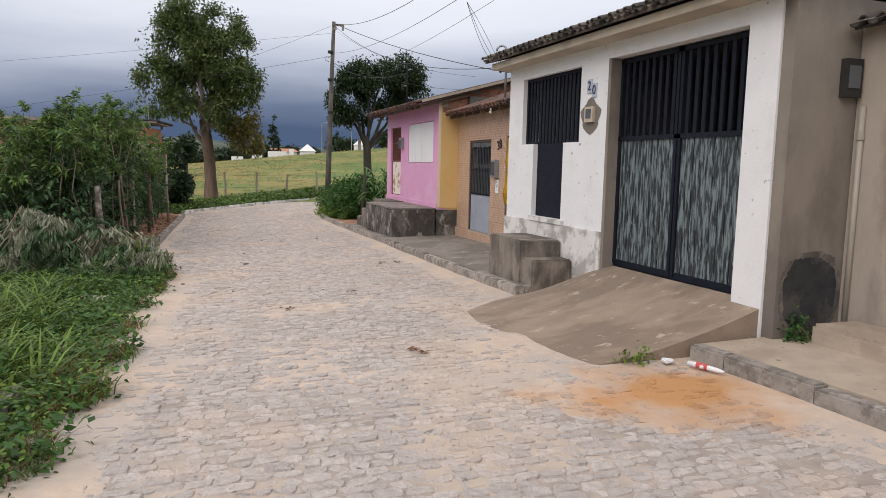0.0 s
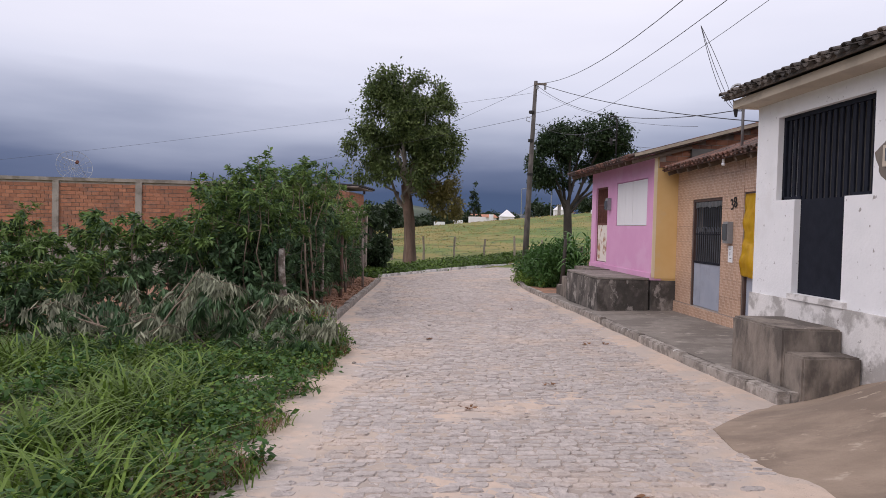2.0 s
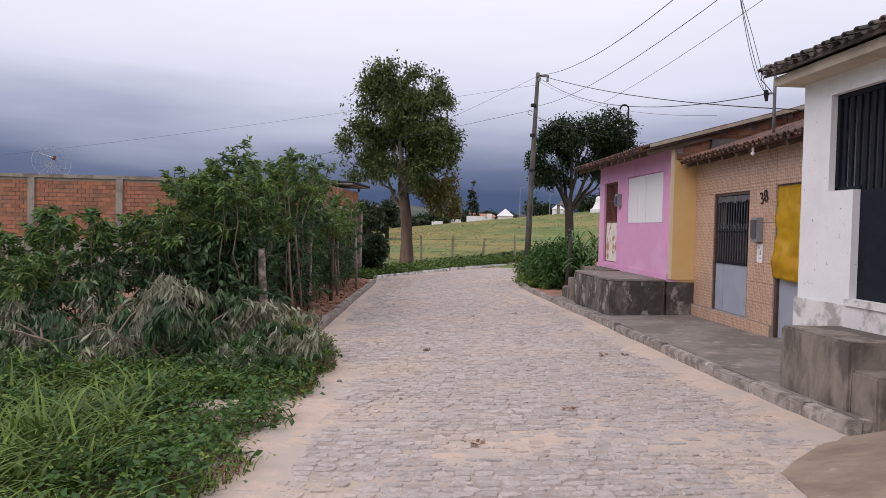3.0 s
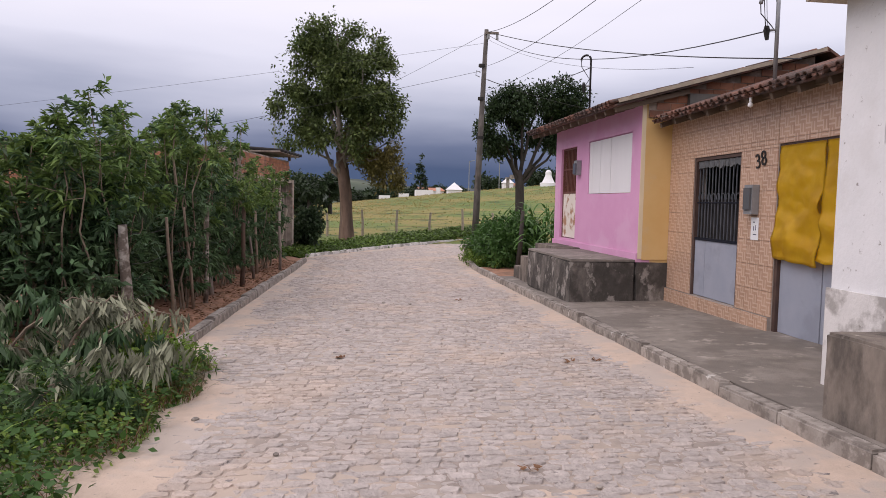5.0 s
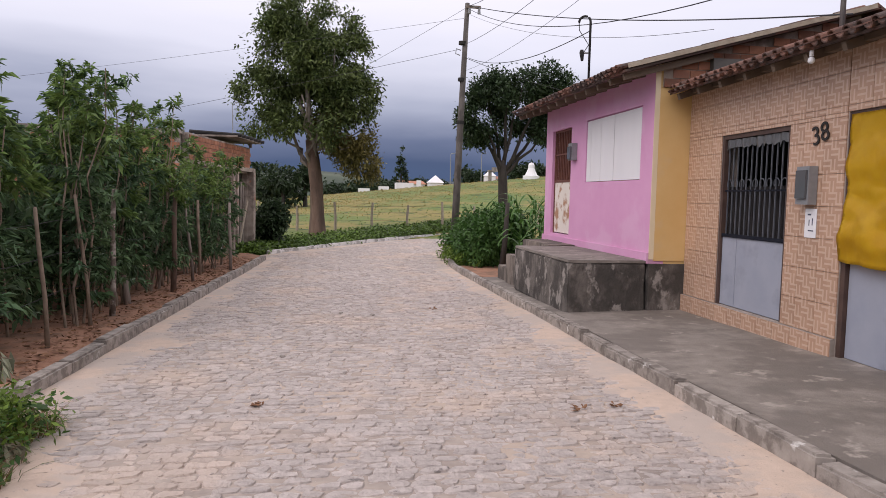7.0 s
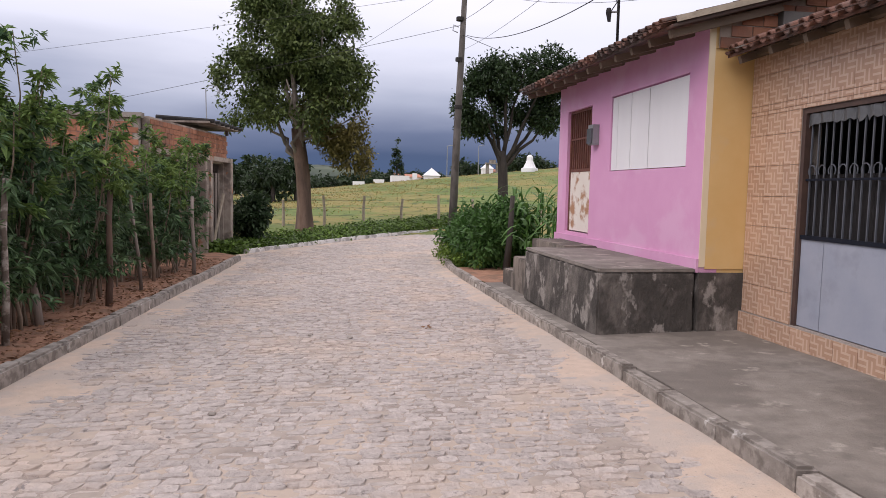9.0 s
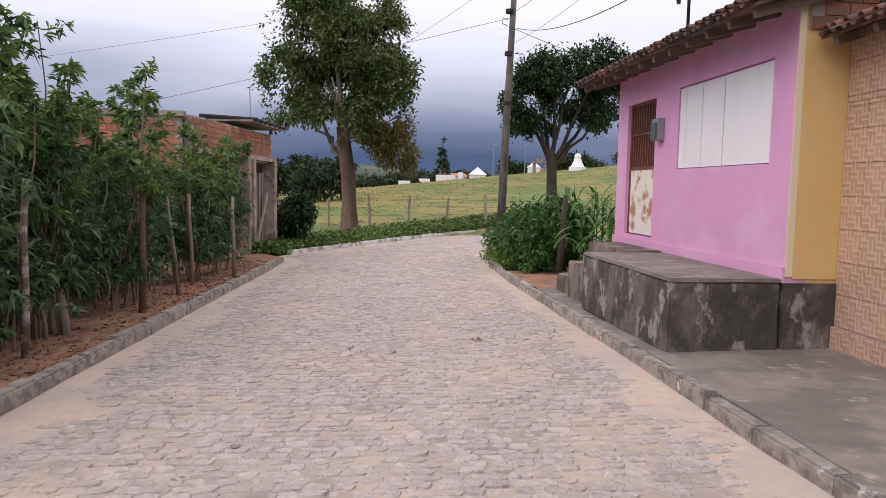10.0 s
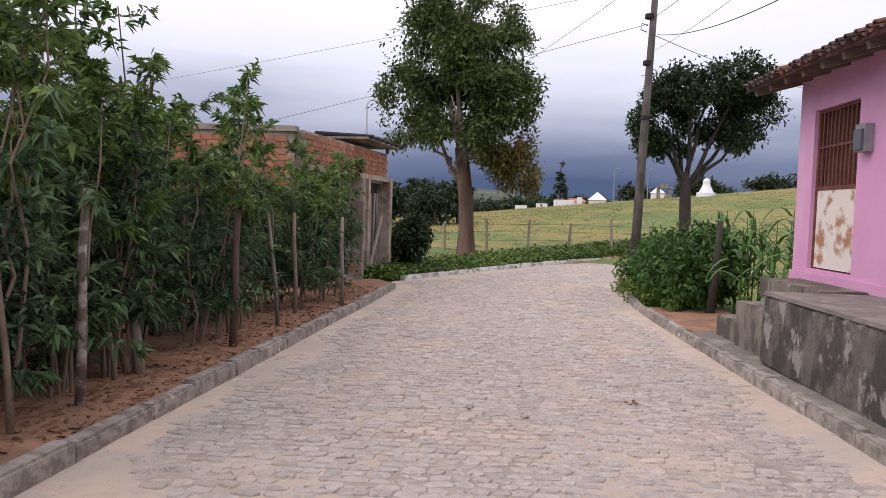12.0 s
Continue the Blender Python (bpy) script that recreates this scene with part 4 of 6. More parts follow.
part("socket", tube([(5.92, 13.23, 3.12), (5.92, 13.23, 3.04)], [0.018, 0.02], 10), M["paper"], bulb)
bm = bmesh.new()
bmesh.ops.create_uvsphere(bm, u_segments=12, v_segments=8, radius=0.035)
for v in bm.verts:
    v.co = Vector((5.92, 13.23, 3.005)) + v.co * (1.0 if v.co.z < 0 else 0.9)
part("globe", bm, M["paper"], bulb, smooth=True)
bulb.matrix_basis = SKEW
tiled_house.matrix_basis = SKEW
part("plinth", wall_along_y(TX - 0.03, TX + 0.010, 13.13, 16.28, 0.1, 0.385), M["mortar"], tiled_house)

# ---- pink house ----
PX = 5.79
pink_house = thing("pink_house", "pink painted house with ochre end wall and clay roof", "house")
part("wall", wall_along_y(PX, PX + 0.22, 16.30, 21.1, 0.8, 3.50, [(16.68, 18.86, 1.96, 3.01), (19.60, 20.68, 1.0, 2.98)]), M["pink"], pink_house, "smooth pink painted front wall")
part("corner_strip", soft_box(PX + 0.0, PX + 0.07, 16.286, 16.298, 0.86, 3.53, 0), M["cream"], pink_house, "pale cream corner edge")
part("ochre_wall", soft_box(PX + 0.071, TX + 0.45, 16.286, 16.298, 0.84, 3.2, 0), M["yellow"], pink_house, "ochre painted end wall")
part("ochre_top", soft_box(PX + 0.071, PX + 0.222, 16.286, 16.298, 3.203, 3.53, 0), M["yellow"], pink_house)
part("end_wall", soft_box(PX + 0.222, 10.0, 16.30, 16.45, 0.1, 3.2, 0), M["yellow"], pink_house)
part("base_course", wall_along_y(PX - 0.03, PX - 0.002, 16.29, 21.13, 0.80, 0.95), M["pink"], pink_house)
part("foundation", soft_box(PX - 0.0, 6.42, 16.265, 21.1, 0.0, 0.80, 0.0, 0.004, 4), M["dark_cement"], pink_house, "stained flaking cement footing")
for c in ((9.85, 10.0, 16.46, 21.1), (PX + 0.222, 9.85, 20.95, 21.1)):
    part("outer_wall", soft_box(*c, 0.1, 3.4, 0), M["yellow"], pink_house)
part("ceiling", soft_box(PX + 0.23, 9.8, 16.5, 20.9, 3.3, 3.35, 0), M["inside"], pink_house)
clay_roof(pink_house, 5.16, 3.36, 8.9, 4.40, 16.02, 21.45, M["clay"], 14, 12, (10.4, 3.45))
part("bargeboard", soft_box(0, 3.7, -0.012, 0.012, -0.06, 0.0, 0.004), M["fence_wood"], pink_house).matrix_basis = pose(5.25, 16.0, 3.44, 0, -15.5, 0)
part("white_batten", soft_box(5.55, 5.60, 18.8, 20.2, 3.375, 3.41, 0.004), M["paper"], pink_house, "white painted batten under the eave")
sh = part("window", soft_box(PX + 0.05, PX + 0.10, 16.68, 18.86, 2.98, 3.01, 0), M["pink"], pink_house, "white boarded window shutters")
for y0, y1 in ((16.69, 17.68), (17.70, 18.22), (18.235, 18.66), (18.67, 18.85)):
    part("shutter_board", soft_box(PX + 0.02, PX + 0.05, y0, y1, 1.97, 2.99, 0.004), M["shutter"], sh, "white painted wooden board")
pd = part("front_door", soft_box(PX + 0.05, PX + 0.10, 19.60, 20.68, 2.94, 2.98, 0.004), M["rust"], pink_house, "narrow door with rusty grille over a peeling panel")
for y0 in (19.60, 20.63):
    part("frame_post", soft_box(PX + 0.05, PX + 0.10, y0, y0 + 0.05, 1.0, 2.94, 0.004), M["rust"], pd)
part("lower_panel", soft_box(PX + 0.06, PX + 0.085, 19.65, 20.63, 1.02, 1.98, 0.005), M["rust_white"], pd, "white metal panel eaten by rust")
part("mid_rail", soft_box(PX + 0.055, PX + 0.09, 19.65, 20.63, 1.98, 2.03, 0.004), M["rust"], pd)
part("cross_rail", soft_box(PX + 0.055, PX + 0.09, 19.65, 20.63, 2.50, 2.53, 0.004), M["rust"], pd)
bars(pd, PX + 0.072, 19.66, 20.62, 2.03, 2.94, 10, 0.028, M["rust"], 0.02)
part("door_back", soft_box(PX + 0.14, PX + 0.15, 19.5, 20.8, 0.95, 3.02, 0), M["rust"], pd, "dark red-brown inner door")
pm = part("meter_box", soft_box(PX - 0.10, PX - 0.004, 19.28, 19.48, 2.36, 2.66, 0.02), M["meter"], pink_house, "grey meter with a rounded clear cover")
part("meter_cover", soft_box(PX - 0.13, PX - 0.101, 19.30, 19.46, 2.38, 2.60, 0.012), M["glass"], pm)
part("brick_gable_base", soft_box(6.0, 9.0, 16.20, 16.285, 3.2, 3.24, 0), M["mortar"], pink_house)

porch = thing("porch", "raised cement porch black with mould and flaking", "porch")
part("platform", soft_box(4.64, PX - 0.035, 16.28, 19.06, 0.08, 0.805, 0.02, 0.01, 7), M["dark_cement"], porch)
part("top_slab", soft_box(4.645, PX - 0.032, 16.285, 19.058, 0.802, 0.842, 0.012, 0.004, 5), M["pavement"], porch, "streaked grey cement top")
part("threshold", soft_box(5.25, PX - 0.032, 19.11, 20.75, 0.60, 0.86, 0.012, 0.004, 3), M["step_cement"], porch)
part("upper_step", soft_box(4.80, PX - 0.035, 19.07, 20.28, 0.0, 0.60, 0.015, 0.006, 3), M["step_cement"], porch)
part("lower_step", soft_box(4.86, PX - 0.035, 20.29, 21.15, 0.0, 0.31, 0.015, 0.006, 3), M["step_cement"], porch)

# ---- brick house on the west side ----
FRONT = pose(-1.2, 28.8, 0, 0, 0, -8.6) @ pose(1.14, -28.8, 0)  # the street front stands askew
brick_house = thing("brick_house", "unfinished hollow-brick house with concrete pillars", "house")
south_wall = part("wall", soft_box(-16.0, -2.09, 25.02, 25.2, -0.2, 3.02, 0), M["mortar"], brick_house)
part("top_beam", soft_box(-16.0, -2.02, 24.96, 25.22, 3.022, 3.13, 0.01, 0.006), M["concrete"], brick_house, "grey concrete ring beam")
for x in (-13.3, -10.6, -8.0, -5.2):
    part("pillar", soft_box(x - 0.1, x + 0.1, 24.95, 25.01, -0.2, 3.02, 0.006), M["concrete"], brick_house, "slim concrete pillar between brick panels")
part("front_wall", wall_along_y(-1.5, -1.34, 25.2, 30.9, -0.25, 3.08, [(25.9, 28.3, -0.1, 2.2), (29.0, 30.55, -0.1, 2.25)]), M["weathered"], brick_house).matrix_basis = FRONT
for c in ((-16.0, -15.85, 25.22, 30.9), (-15.85, -1.3, 30.75, 30.9)):
    part("outer_wall", soft_box(*c, -0.2, 3.0, 0), M["mortar"], brick_house)
part("roof", soft_box(-15.98, -2.1, 25.23, 30.88, 3.01, 3.07, 0), M["concrete"], brick_house)
sh = part("roller_shutter", soft_box(-1.45, -1.43, 25.9, 28.3, 2.15, 2.2, 0), M["shutter_metal"], brick_house, "grey corrugated roller shutter")
sh.matrix_basis = FRONT
bm = bmesh.new()
box(bm, -0.015, 0.015, 0.0, 2.38, 0.0, 0.075)
bmesh.ops.bevel(bm, geom=[e for e in bm.edges if abs(e.verts[0].co.y - e.verts[1].co.y) > 1], offset=0.012, segments=2, affect="EDGES")
me = bpy.data.meshes.new("slat")
bm.to_mesh(me)
bm.free()
me.materials.append(M["shutter_metal"])
for k in range(28):
    shared("slat", me, pose(-1.44, 25.91, -0.1 + k * 0.08), sh)
for y, w in ((28.35, 0.22), (28.75, 0.2), (30.58, 0.28)):
    part("front_pillar", soft_box(-1.36, -1.14, y, y + w, -0.25, 2.3, 0.015, 0.012, 4), M["weathered"], brick_house, "rough peeling concrete pillar").matrix_basis = FRONT
for k in range(5):
    ob = part("plank", soft_box(-0.012, 0.012, -0.07, 0.07, 0, 2.1, 0.004), M["wood"], brick_house, "grey plank closing a doorway")
    ob.matrix_basis = FRONT @ pose(-1.38, 29.12 + k * 0.27, -0.12, random.uniform(-3, 3), 0, 0)
ob = part("brace", soft_box(-0.02, 0.02, -0.05, 0.05, 0, 1.7, 0.004), M["fence_wood"], brick_house, "pale leaning brace")
ob.matrix_basis = FRONT @ pose(-1.25, 29.3, 0.0, -35, 0, 0)
part("lintel", soft_box(-1.36, -1.16, 25.3, 30.9, 2.30, 2.42, 0.01), M["weathered"], brick_house).matrix_basis = FRONT
awning = part("awning", soft_box(-2.3, -0.98, 28.1, 31.0, 3.22, 3.27, 0.01), M["wood"], brick_house, "dark sagging tin awning")
awning.matrix_basis = FRONT
part("awning_post", soft_box(-1.33, -1.25, 30.72, 30.80, 3.085, 3.218, 0.004), M["wood"], brick_house).matrix_basis = FRONT
for k in range(7):
    part("awning_sheet", tube([(-2.35, 28.2 + k * 0.44, 3.36), (-0.88, 28.2 + k * 0.44 + 0.05, 3.28)], [0.05, 0.05], 6), M["black"], awning)
aerial = thing("aerial", "bent wire aerial on a roof", "aerial")
part("rod", tube([(-1.5, 30.0, 3.4), (-1.52, 30.0, 4.3), (-1.42, 30.0, 4.42), (-1.22, 30.0, 4.38), (-1.15, 30.0, 4.18)], [0.014] * 5, 6), M["metal"], aerial)
for x in (-6.4, -6.1, -5.7):
    rb = tagged(part("rebar", tube([(x, 25.1, 3.1), (x + 0.02, 25.1, 3.42)], [0.012, 0.012], 6), M["black"]), "rusty bare rod standing from a beam", "rebar", "rods on the beam")
dish = thing("satellite_dish", "grey mesh satellite dish tilted on a wall", "satellite dish")
bowl = lambda r, a: (r * math.cos(a), r * math.sin(a), 0.6 * r * r)
for r in (0.14, 0.28, 0.42, 0.55):
    part("hoop", tube([bowl(r, k * math.pi / 12) for k in range(25)], [0.007 if r > 0.5 else 0.004] * 25, 5), M["metal"], dish)
for q in range(16):
    part("rib", tube([bowl(r, q * math.pi / 8) for r in (0.03, 0.2, 0.38, 0.55)], [0.005] * 4, 4), M["metal"], dish)
part("feed_arm", tube([(0.45, 0, 0.14), (0, 0, 0.5), (-0.45, 0, 0.14)], [0.012] * 3, 5), M["metal"], dish)
part("feed", tube([(0, 0, 0.44), (0, 0, 0.55)], [0.05, 0.05], 8), M["rust"], dish)
part("mast", tube([(0, 0.0, -0.02), (-0.05, 0.2, -0.42)], [0.03, 0.03], 8), M["metal"], dish)
dish.matrix_basis = pose(-10.3, 25.5, 3.45, 62, 40, 20)

# ---- pole and cables ----
utility_pole = thing("utility_pole", "slender grey concrete utility pole with a small bracket", "utility pole")
part("shaft", tube([(5.30, 28.8, -0.25), (5.42, 28.8, 3.7), (5.555, 28.8, 7.55)], [0.125, 0.10, 0.07], 10), M["post"], utility_pole, smooth=True)
part("crossbar", soft_box(5.50, 5.95, 28.66, 28.72, 7.38, 7.46, 0.008), M["wood"], utility_pole)
for x in (5.6, 5.9):
    part("insulator", tube([(x, 28.69, 7.22), (x, 28.69, 7.38)], [0.05, 0.04], 8), M["meter"], utility_pole)
for z in (3.9, 5.2, 6.3):
    part("band", tube([(5.425, 28.8, z), (5.43, 28.8, z + 0.10)], [0.115, 0.115], 10), M["black"], utility_pole)
part("bracket", tube([(5.36, 28.66, 6.1), (5.22, 28.66, 6.15), (5.20, 28.66, 6.0), (5.34, 28.66, 5.95)], [0.015] * 4, 6), M["metal"], utility_pole)


def cable(a, b, sag, r=0.012, label="thin black overhead cable strung from a pole", n=18):
    a, b = Vector(a), Vector(b)
    pts = [a.lerp(b, k / n) - Vector((0, 0, sag * 4 * (k / n) * (1 - k / n))) for k in range(n + 1)]
    return tagged(part("cable", tube(pts, [r] * (n + 1), 5), M["wire"]), label, "cable", "overhead cables")


TOP = (5.6, 28.7, 7.45)
cable(TOP, (7.9, 15.3, 4.06), 0.22, 0.011)
cable((5.6, 28.7, 7.35), (6.10, 13.34, 3.93), 0.55, 0.008)
cable(TOP, (5.0, 4.0, 6.4), 1.0, 0.008)
cable((5.0, 4.0, 6.4), (4.6, -24.0, 7.4), 0.9, 0.008)
cable((5.5, 28.7, 6.3), (4.6, -2.0, 6.0), 1.0, 0.006)
cable((4.6, -2.0, 6.0), (4.5, -26.0, 7.2), 0.6, 0.006)
cable((5.5, 28.7, 5.5), (4.8, -2.0, 6.0), 1.0, 0.004)
cable((4.8, -2.0, 6.0), (4.5, -26.0, 6.9), 0.6, 0.004)
cable((5.6, 28.7, 5.9), (5.45, 18.0, 4.3), 0.3, 0.008)
cable((5.5, 28.7, 5.9), (16, 40, 6.5), 0.3, 0.008)
cable((5.5, 28.8, 7.1), (-22.5, 39.2, 4.4), 0.15, 0.0045)
cable((5.5, 28.8, 6.2), (-16.5, 39.2, 2.6), 0.15, 0.006)
cable((5.5, 28.8, 7.4), (-4.0, 67.0, 7.9), 0.3, 0.006)
DROP = (4.2, 10.45, 4.47)
for k, sag in enumerate((0.10, 0.24, -0.06)):
    cable(DROP, (6.08, 13.36 - 0.02 * k, 3.95), sag, 0.004, "thin drooping service wire")
cable((5.6, 28.7, 7.2), (7.0, 17.0, 4.2), 0.35, 0.004, "thin drooping service wire")


def service_mast(label, x, y, z0, z1, bend, r, material, base):
    """A pipe bent over at the top like a walking stick, with a loose tail of cable."""
    mast = thing("service_mast", label, "mast")
    d = Vector((-0.87, 0.5, 0)) * bend
    c = Vector((x, y, z1)) + d
    arch = [c + Vector((-d.x * math.cos(a), -d.y * math.cos(a), bend * math.sin(a))) for a in [k * math.pi / 8 for k in range(9)]]
    part("tube", tube([(x, y, z0)] + arch, [r] * 10, 8), material, mast, smooth=True)
    tail = [arch[-1], arch[-1] + Vector((0.01, 0, -0.12)), Vector((x - 0.06, y + 0.03, z1 - 0.28)), Vector((x - 0.02, y, z1 - 0.36)), Vector((x - 0.10, y + 0.05, base))]
    part("loose_cable", tube(tail, [0.007] * 5, 5), M["wire"], mast)
    part("insulator", tube([(x - 0.11, y + 0.05, base + 0.07), (x - 0.11, y + 0.05, base + 0.02), (x - 0.10, y + 0.05, base - 0.10)], [0.028, 0.04, 0.022], 8), M["black"], mast)
    part("bracket", tube([(x, y, base + 0.02), (x - 0.11, y + 0.05, base + 0.02)], [0.014, 0.014], 6), M["metal"], mast)
    return mast


service_mast("galvanised service pipe bent over like a walking stick", 6.2, 13.3, 3.22, 4.27, 0.10, 0.025, M["metal"], 3.92)
service_mast("dark hooked service pipe rising over a pink house", 5.47, 18.0, 3.42, 4.45, 0.09, 0.02, M["black"], 3.95)

# ---- plants ----


def clump_cloud(rng, blobs, count, shell=0.55):
    """Points inside a set of ellipsoids (x, y, z, rx, ry, rz), denser towards their outside."""
    vol = np.array([b[3] * b[4] * b[5] for b in blobs])
    pick = rng.choice(len(blobs), count, p=vol / vol.sum())
    d = rng.normal(size=(count, 3))
    d /= np.linalg.norm(d, axis=1, keepdims=True)
    r = (shell + (1 - shell) * rng.random(count) ** 0.6)[:, None]
    b = np.array(blobs)[pick]
    return b[:, :3] + d * r * b[:, 3:], d


def crown(name, blobs, clumps, per, spread, size, material, parent, seed, label="", gaps=-0.22):
    rng = np.random.default_rng(seed)
    c, d = clump_cloud(rng, blobs, clumps)
    keep = np.array([noise.noise(Vector(p) * 0.75 + Vector((seed, 0, 0))) > gaps for p in c])
    c, d = c[keep], d[keep]
    n = len(c)
    pts = np.repeat(c, per, axis=0) + rng.normal(size=(n * per, 3)) * spread
    ways = np.repeat(d, per, axis=0) * 0.5 + rng.normal(size=(n * per, 3)) * 0.7 + np.array([0, 0, -0.15])
    ln = size * rng.uniform(0.7, 1.3, n * per)
    leaves(name, pts, ways, ln, ln * 0.48, material, parent, 0.15, seed, label)
    return c


def limb(a, b, r0, r1, rng, wob=0.12, n=5):
    a, b = Vector(a), Vector(b)
    pts, rad = [], []
    for k in range(n + 1):
        u = k / n
        p = a.lerp(b, u)
        if 0 < k < n:
            p += Vector((rng.uniform(-wob, wob), rng.uniform(-wob, wob), rng.uniform(-wob, wob) * 0.5))
        pts.append(p)
        rad.append(r0 + (r1 - r0) * u)
    return tube(pts, rad, 7)


def big_tree():
    rng = random.Random(21)
    tree = thing("tree", "tall leafy tree with a thick forked trunk", "tree")
    x, y, z = 0.95, 38.0, -0.25
    bm = tube([(x + 0.05, y, z - 0.15), (x + 0.03, y, z + 0.25), (x, y, z + 1.2), (x - 0.10, y, z + 2.3), (x - 0.22, y, z + 3.3), (x - 0.3, y, z + 4.2)], [0.48, 0.34, 0.27, 0.26, 0.27, 0.20], 14)
    for v in bm.verts:
        a = math.atan2(v.co.y - y, v.co.x - x)
        k = 0.07 * math.sin(3 * a + v.co.z * 0.7) + 0.05 * noise.noise(v.co * 2.2)
        v.co.x += math.cos(a) * k
        v.co.y += math.sin(a) * k
    part("trunk", bm, M["bark"], tree, smooth=True)
    top = (x - 0.25, y, z + 3.7)
    ends = [(x - 2.2, y - 0.4, 6.0), (x - 1.1, y + 0.6, 8.6), (x - 0.5, y - 0.5, 9.2), (x + 0.7, y + 0.4, 8.0), (x + 1.9, y - 0.5, 6.5), (x + 2.2, y + 0.5, 4.6), (x - 1.9, y + 0.4, 4.8), (x + 1.3, y - 1.2, 3.6), (x + 0.4, y + 1.6, 6.2), (x - 0.6, y - 1.7, 5.6)]
    for i, e in enumerate(ends):
        part("limb", limb(top if i % 3 else (x - 0.15, y, z + 2.9), e, 0.14 if i in (1, 2, 3) else 0.09, 0.025, rng, 0.25), M["bark_pale"], tree, smooth=True)
    blobs = [(x - 1.3, y, 7.5, 1.8, 1.9, 1.5), (x + 0.5, y, 7.3, 1.8, 2.0, 1.6), (x - 0.8, y, 8.9, 1.6, 1.6, 0.95), (x + 0.4, y, 8.7, 1.4, 1.4, 0.9), (x - 2.15, y, 5.9, 1.25, 1.6, 1.1),
             (x - 0.7, y - 1.7, 6.6, 1.3, 0.6, 1.0), (x + 0.7, y - 1.6, 6.2, 0.9, 0.5, 0.8),
             (x + 1.35, y, 5.9, 1.15, 1.7, 1.3), (x - 0.3, y + 1.1, 5.6, 1.5, 1.1, 1.1), (x - 2.5, y, 4.6, 0.85, 1.2, 0.6), (x - 1.6, y - 0.6, 4.5, 0.7, 0.7, 0.45), (x + 0.5, y - 1.3, 5.0, 0.9, 0.6, 0.7),
             (x - 1.0, y - 0.9, 4.5, 0.8, 0.6, 0.6), (x + 0.3, y - 1.2, 4.3, 0.85, 0.5, 0.7)]
    crown("crown", blobs, 3300, 22, 0.17, 0.18, M["tree_leaf"], tree, 31, "", -0.03)
    low = [(x + 1.35, y + 0.3, 4.3, 1.1, 1.5, 1.1), (x + 1.8, y + 0.2, 3.1, 0.85, 1.3, 0.9), (x + 0.5, y + 0.5, 4.4, 0.9, 1.0, 0.9), (x + 1.9, y + 0.2, 2.2, 0.75, 1.0, 0.6), (x + 1.0, y - 0.4, 3.5, 0.6, 0.7, 0.7)]
    crown("low_crown", low, 520, 22, 0.16, 0.17, M["tree_leaf_brown"], tree, 32, "browning lower leaves", -0.02)
    crown("twig_foliage", [(b[0], b[1], b[2], b[3] * 1.12, b[4], b[5] * 1.12) for b in blobs], 330, 7, 0.12, 0.17, M["tree_leaf"], tree, 33, "loose leaf sprays round the outline", -0.1)
    return tree


def round_tree():
    rng = random.Random(22)
    tree = thing("tree", "dark round-crowned tree with steep bare limbs", "tree")
    x, y, z = 10.35, 43.0, 0.2
    part("trunk", tube([(x + 0.1, y, z - 0.2), (x + 0.05, y, z + 1.2), (x, y, z + 2.6), (x - 0.1, y, z + 3.4)], [0.30, 0.26, 0.24, 0.2], 10), M["bark_dark"], tree, smooth=True)
    ends = [(x - 1.6, y, 5.8), (x - 0.8, y + 0.5, 7.2), (x + 0.1, y - 0.6, 7.7), (x + 1.0, y, 7.8), (x + 2.0, y - 0.4, 7.3), (x + 2.7, y + 0.4, 6.2), (x + 2.4, y, 5.1), (x - 1.1, y - 0.6, 5.2)]
    for i, e in enumerate(ends):
        part("limb", limb((x - 0.05, y, z + 2.5 + 0.1 * (i % 3)), e, 0.12, 0.03, rng, 0.12), M["bark_dark"], tree, smooth=True)
    blobs = [(x - 1.3, y, 5.8, 1.1, 1.4, 1.3), (x - 0.4, y, 6.9, 1.3, 1.6, 1.2), (x + 1.1, y, 7.4, 1.3, 1.7, 0.9), (x + 2.4, y, 7.5, 1.1, 1.5, 1.2), (x + 2.9, y, 6.1, 1.0, 1.3, 1.0),
             (x + 2.3, y, 5.1, 0.9, 1.1, 0.5), (x - 1.6, y, 4.8, 0.6, 1.0, 0.6), (x + 0.9, y + 0.9, 6.1, 1.6, 1.0, 1.2), (x - 0.5, y + 0.6, 5.1, 0.9, 0.9, 0.8), (x - 1.2, y, 7.3, 0.6, 0.7, 0.5)]
    crown("crown", blobs, 1500, 28, 0.17, 0.19, M["dark_leaf"], tree, 41, "", -0.12)
    return tree


big_tree()
round_tree()


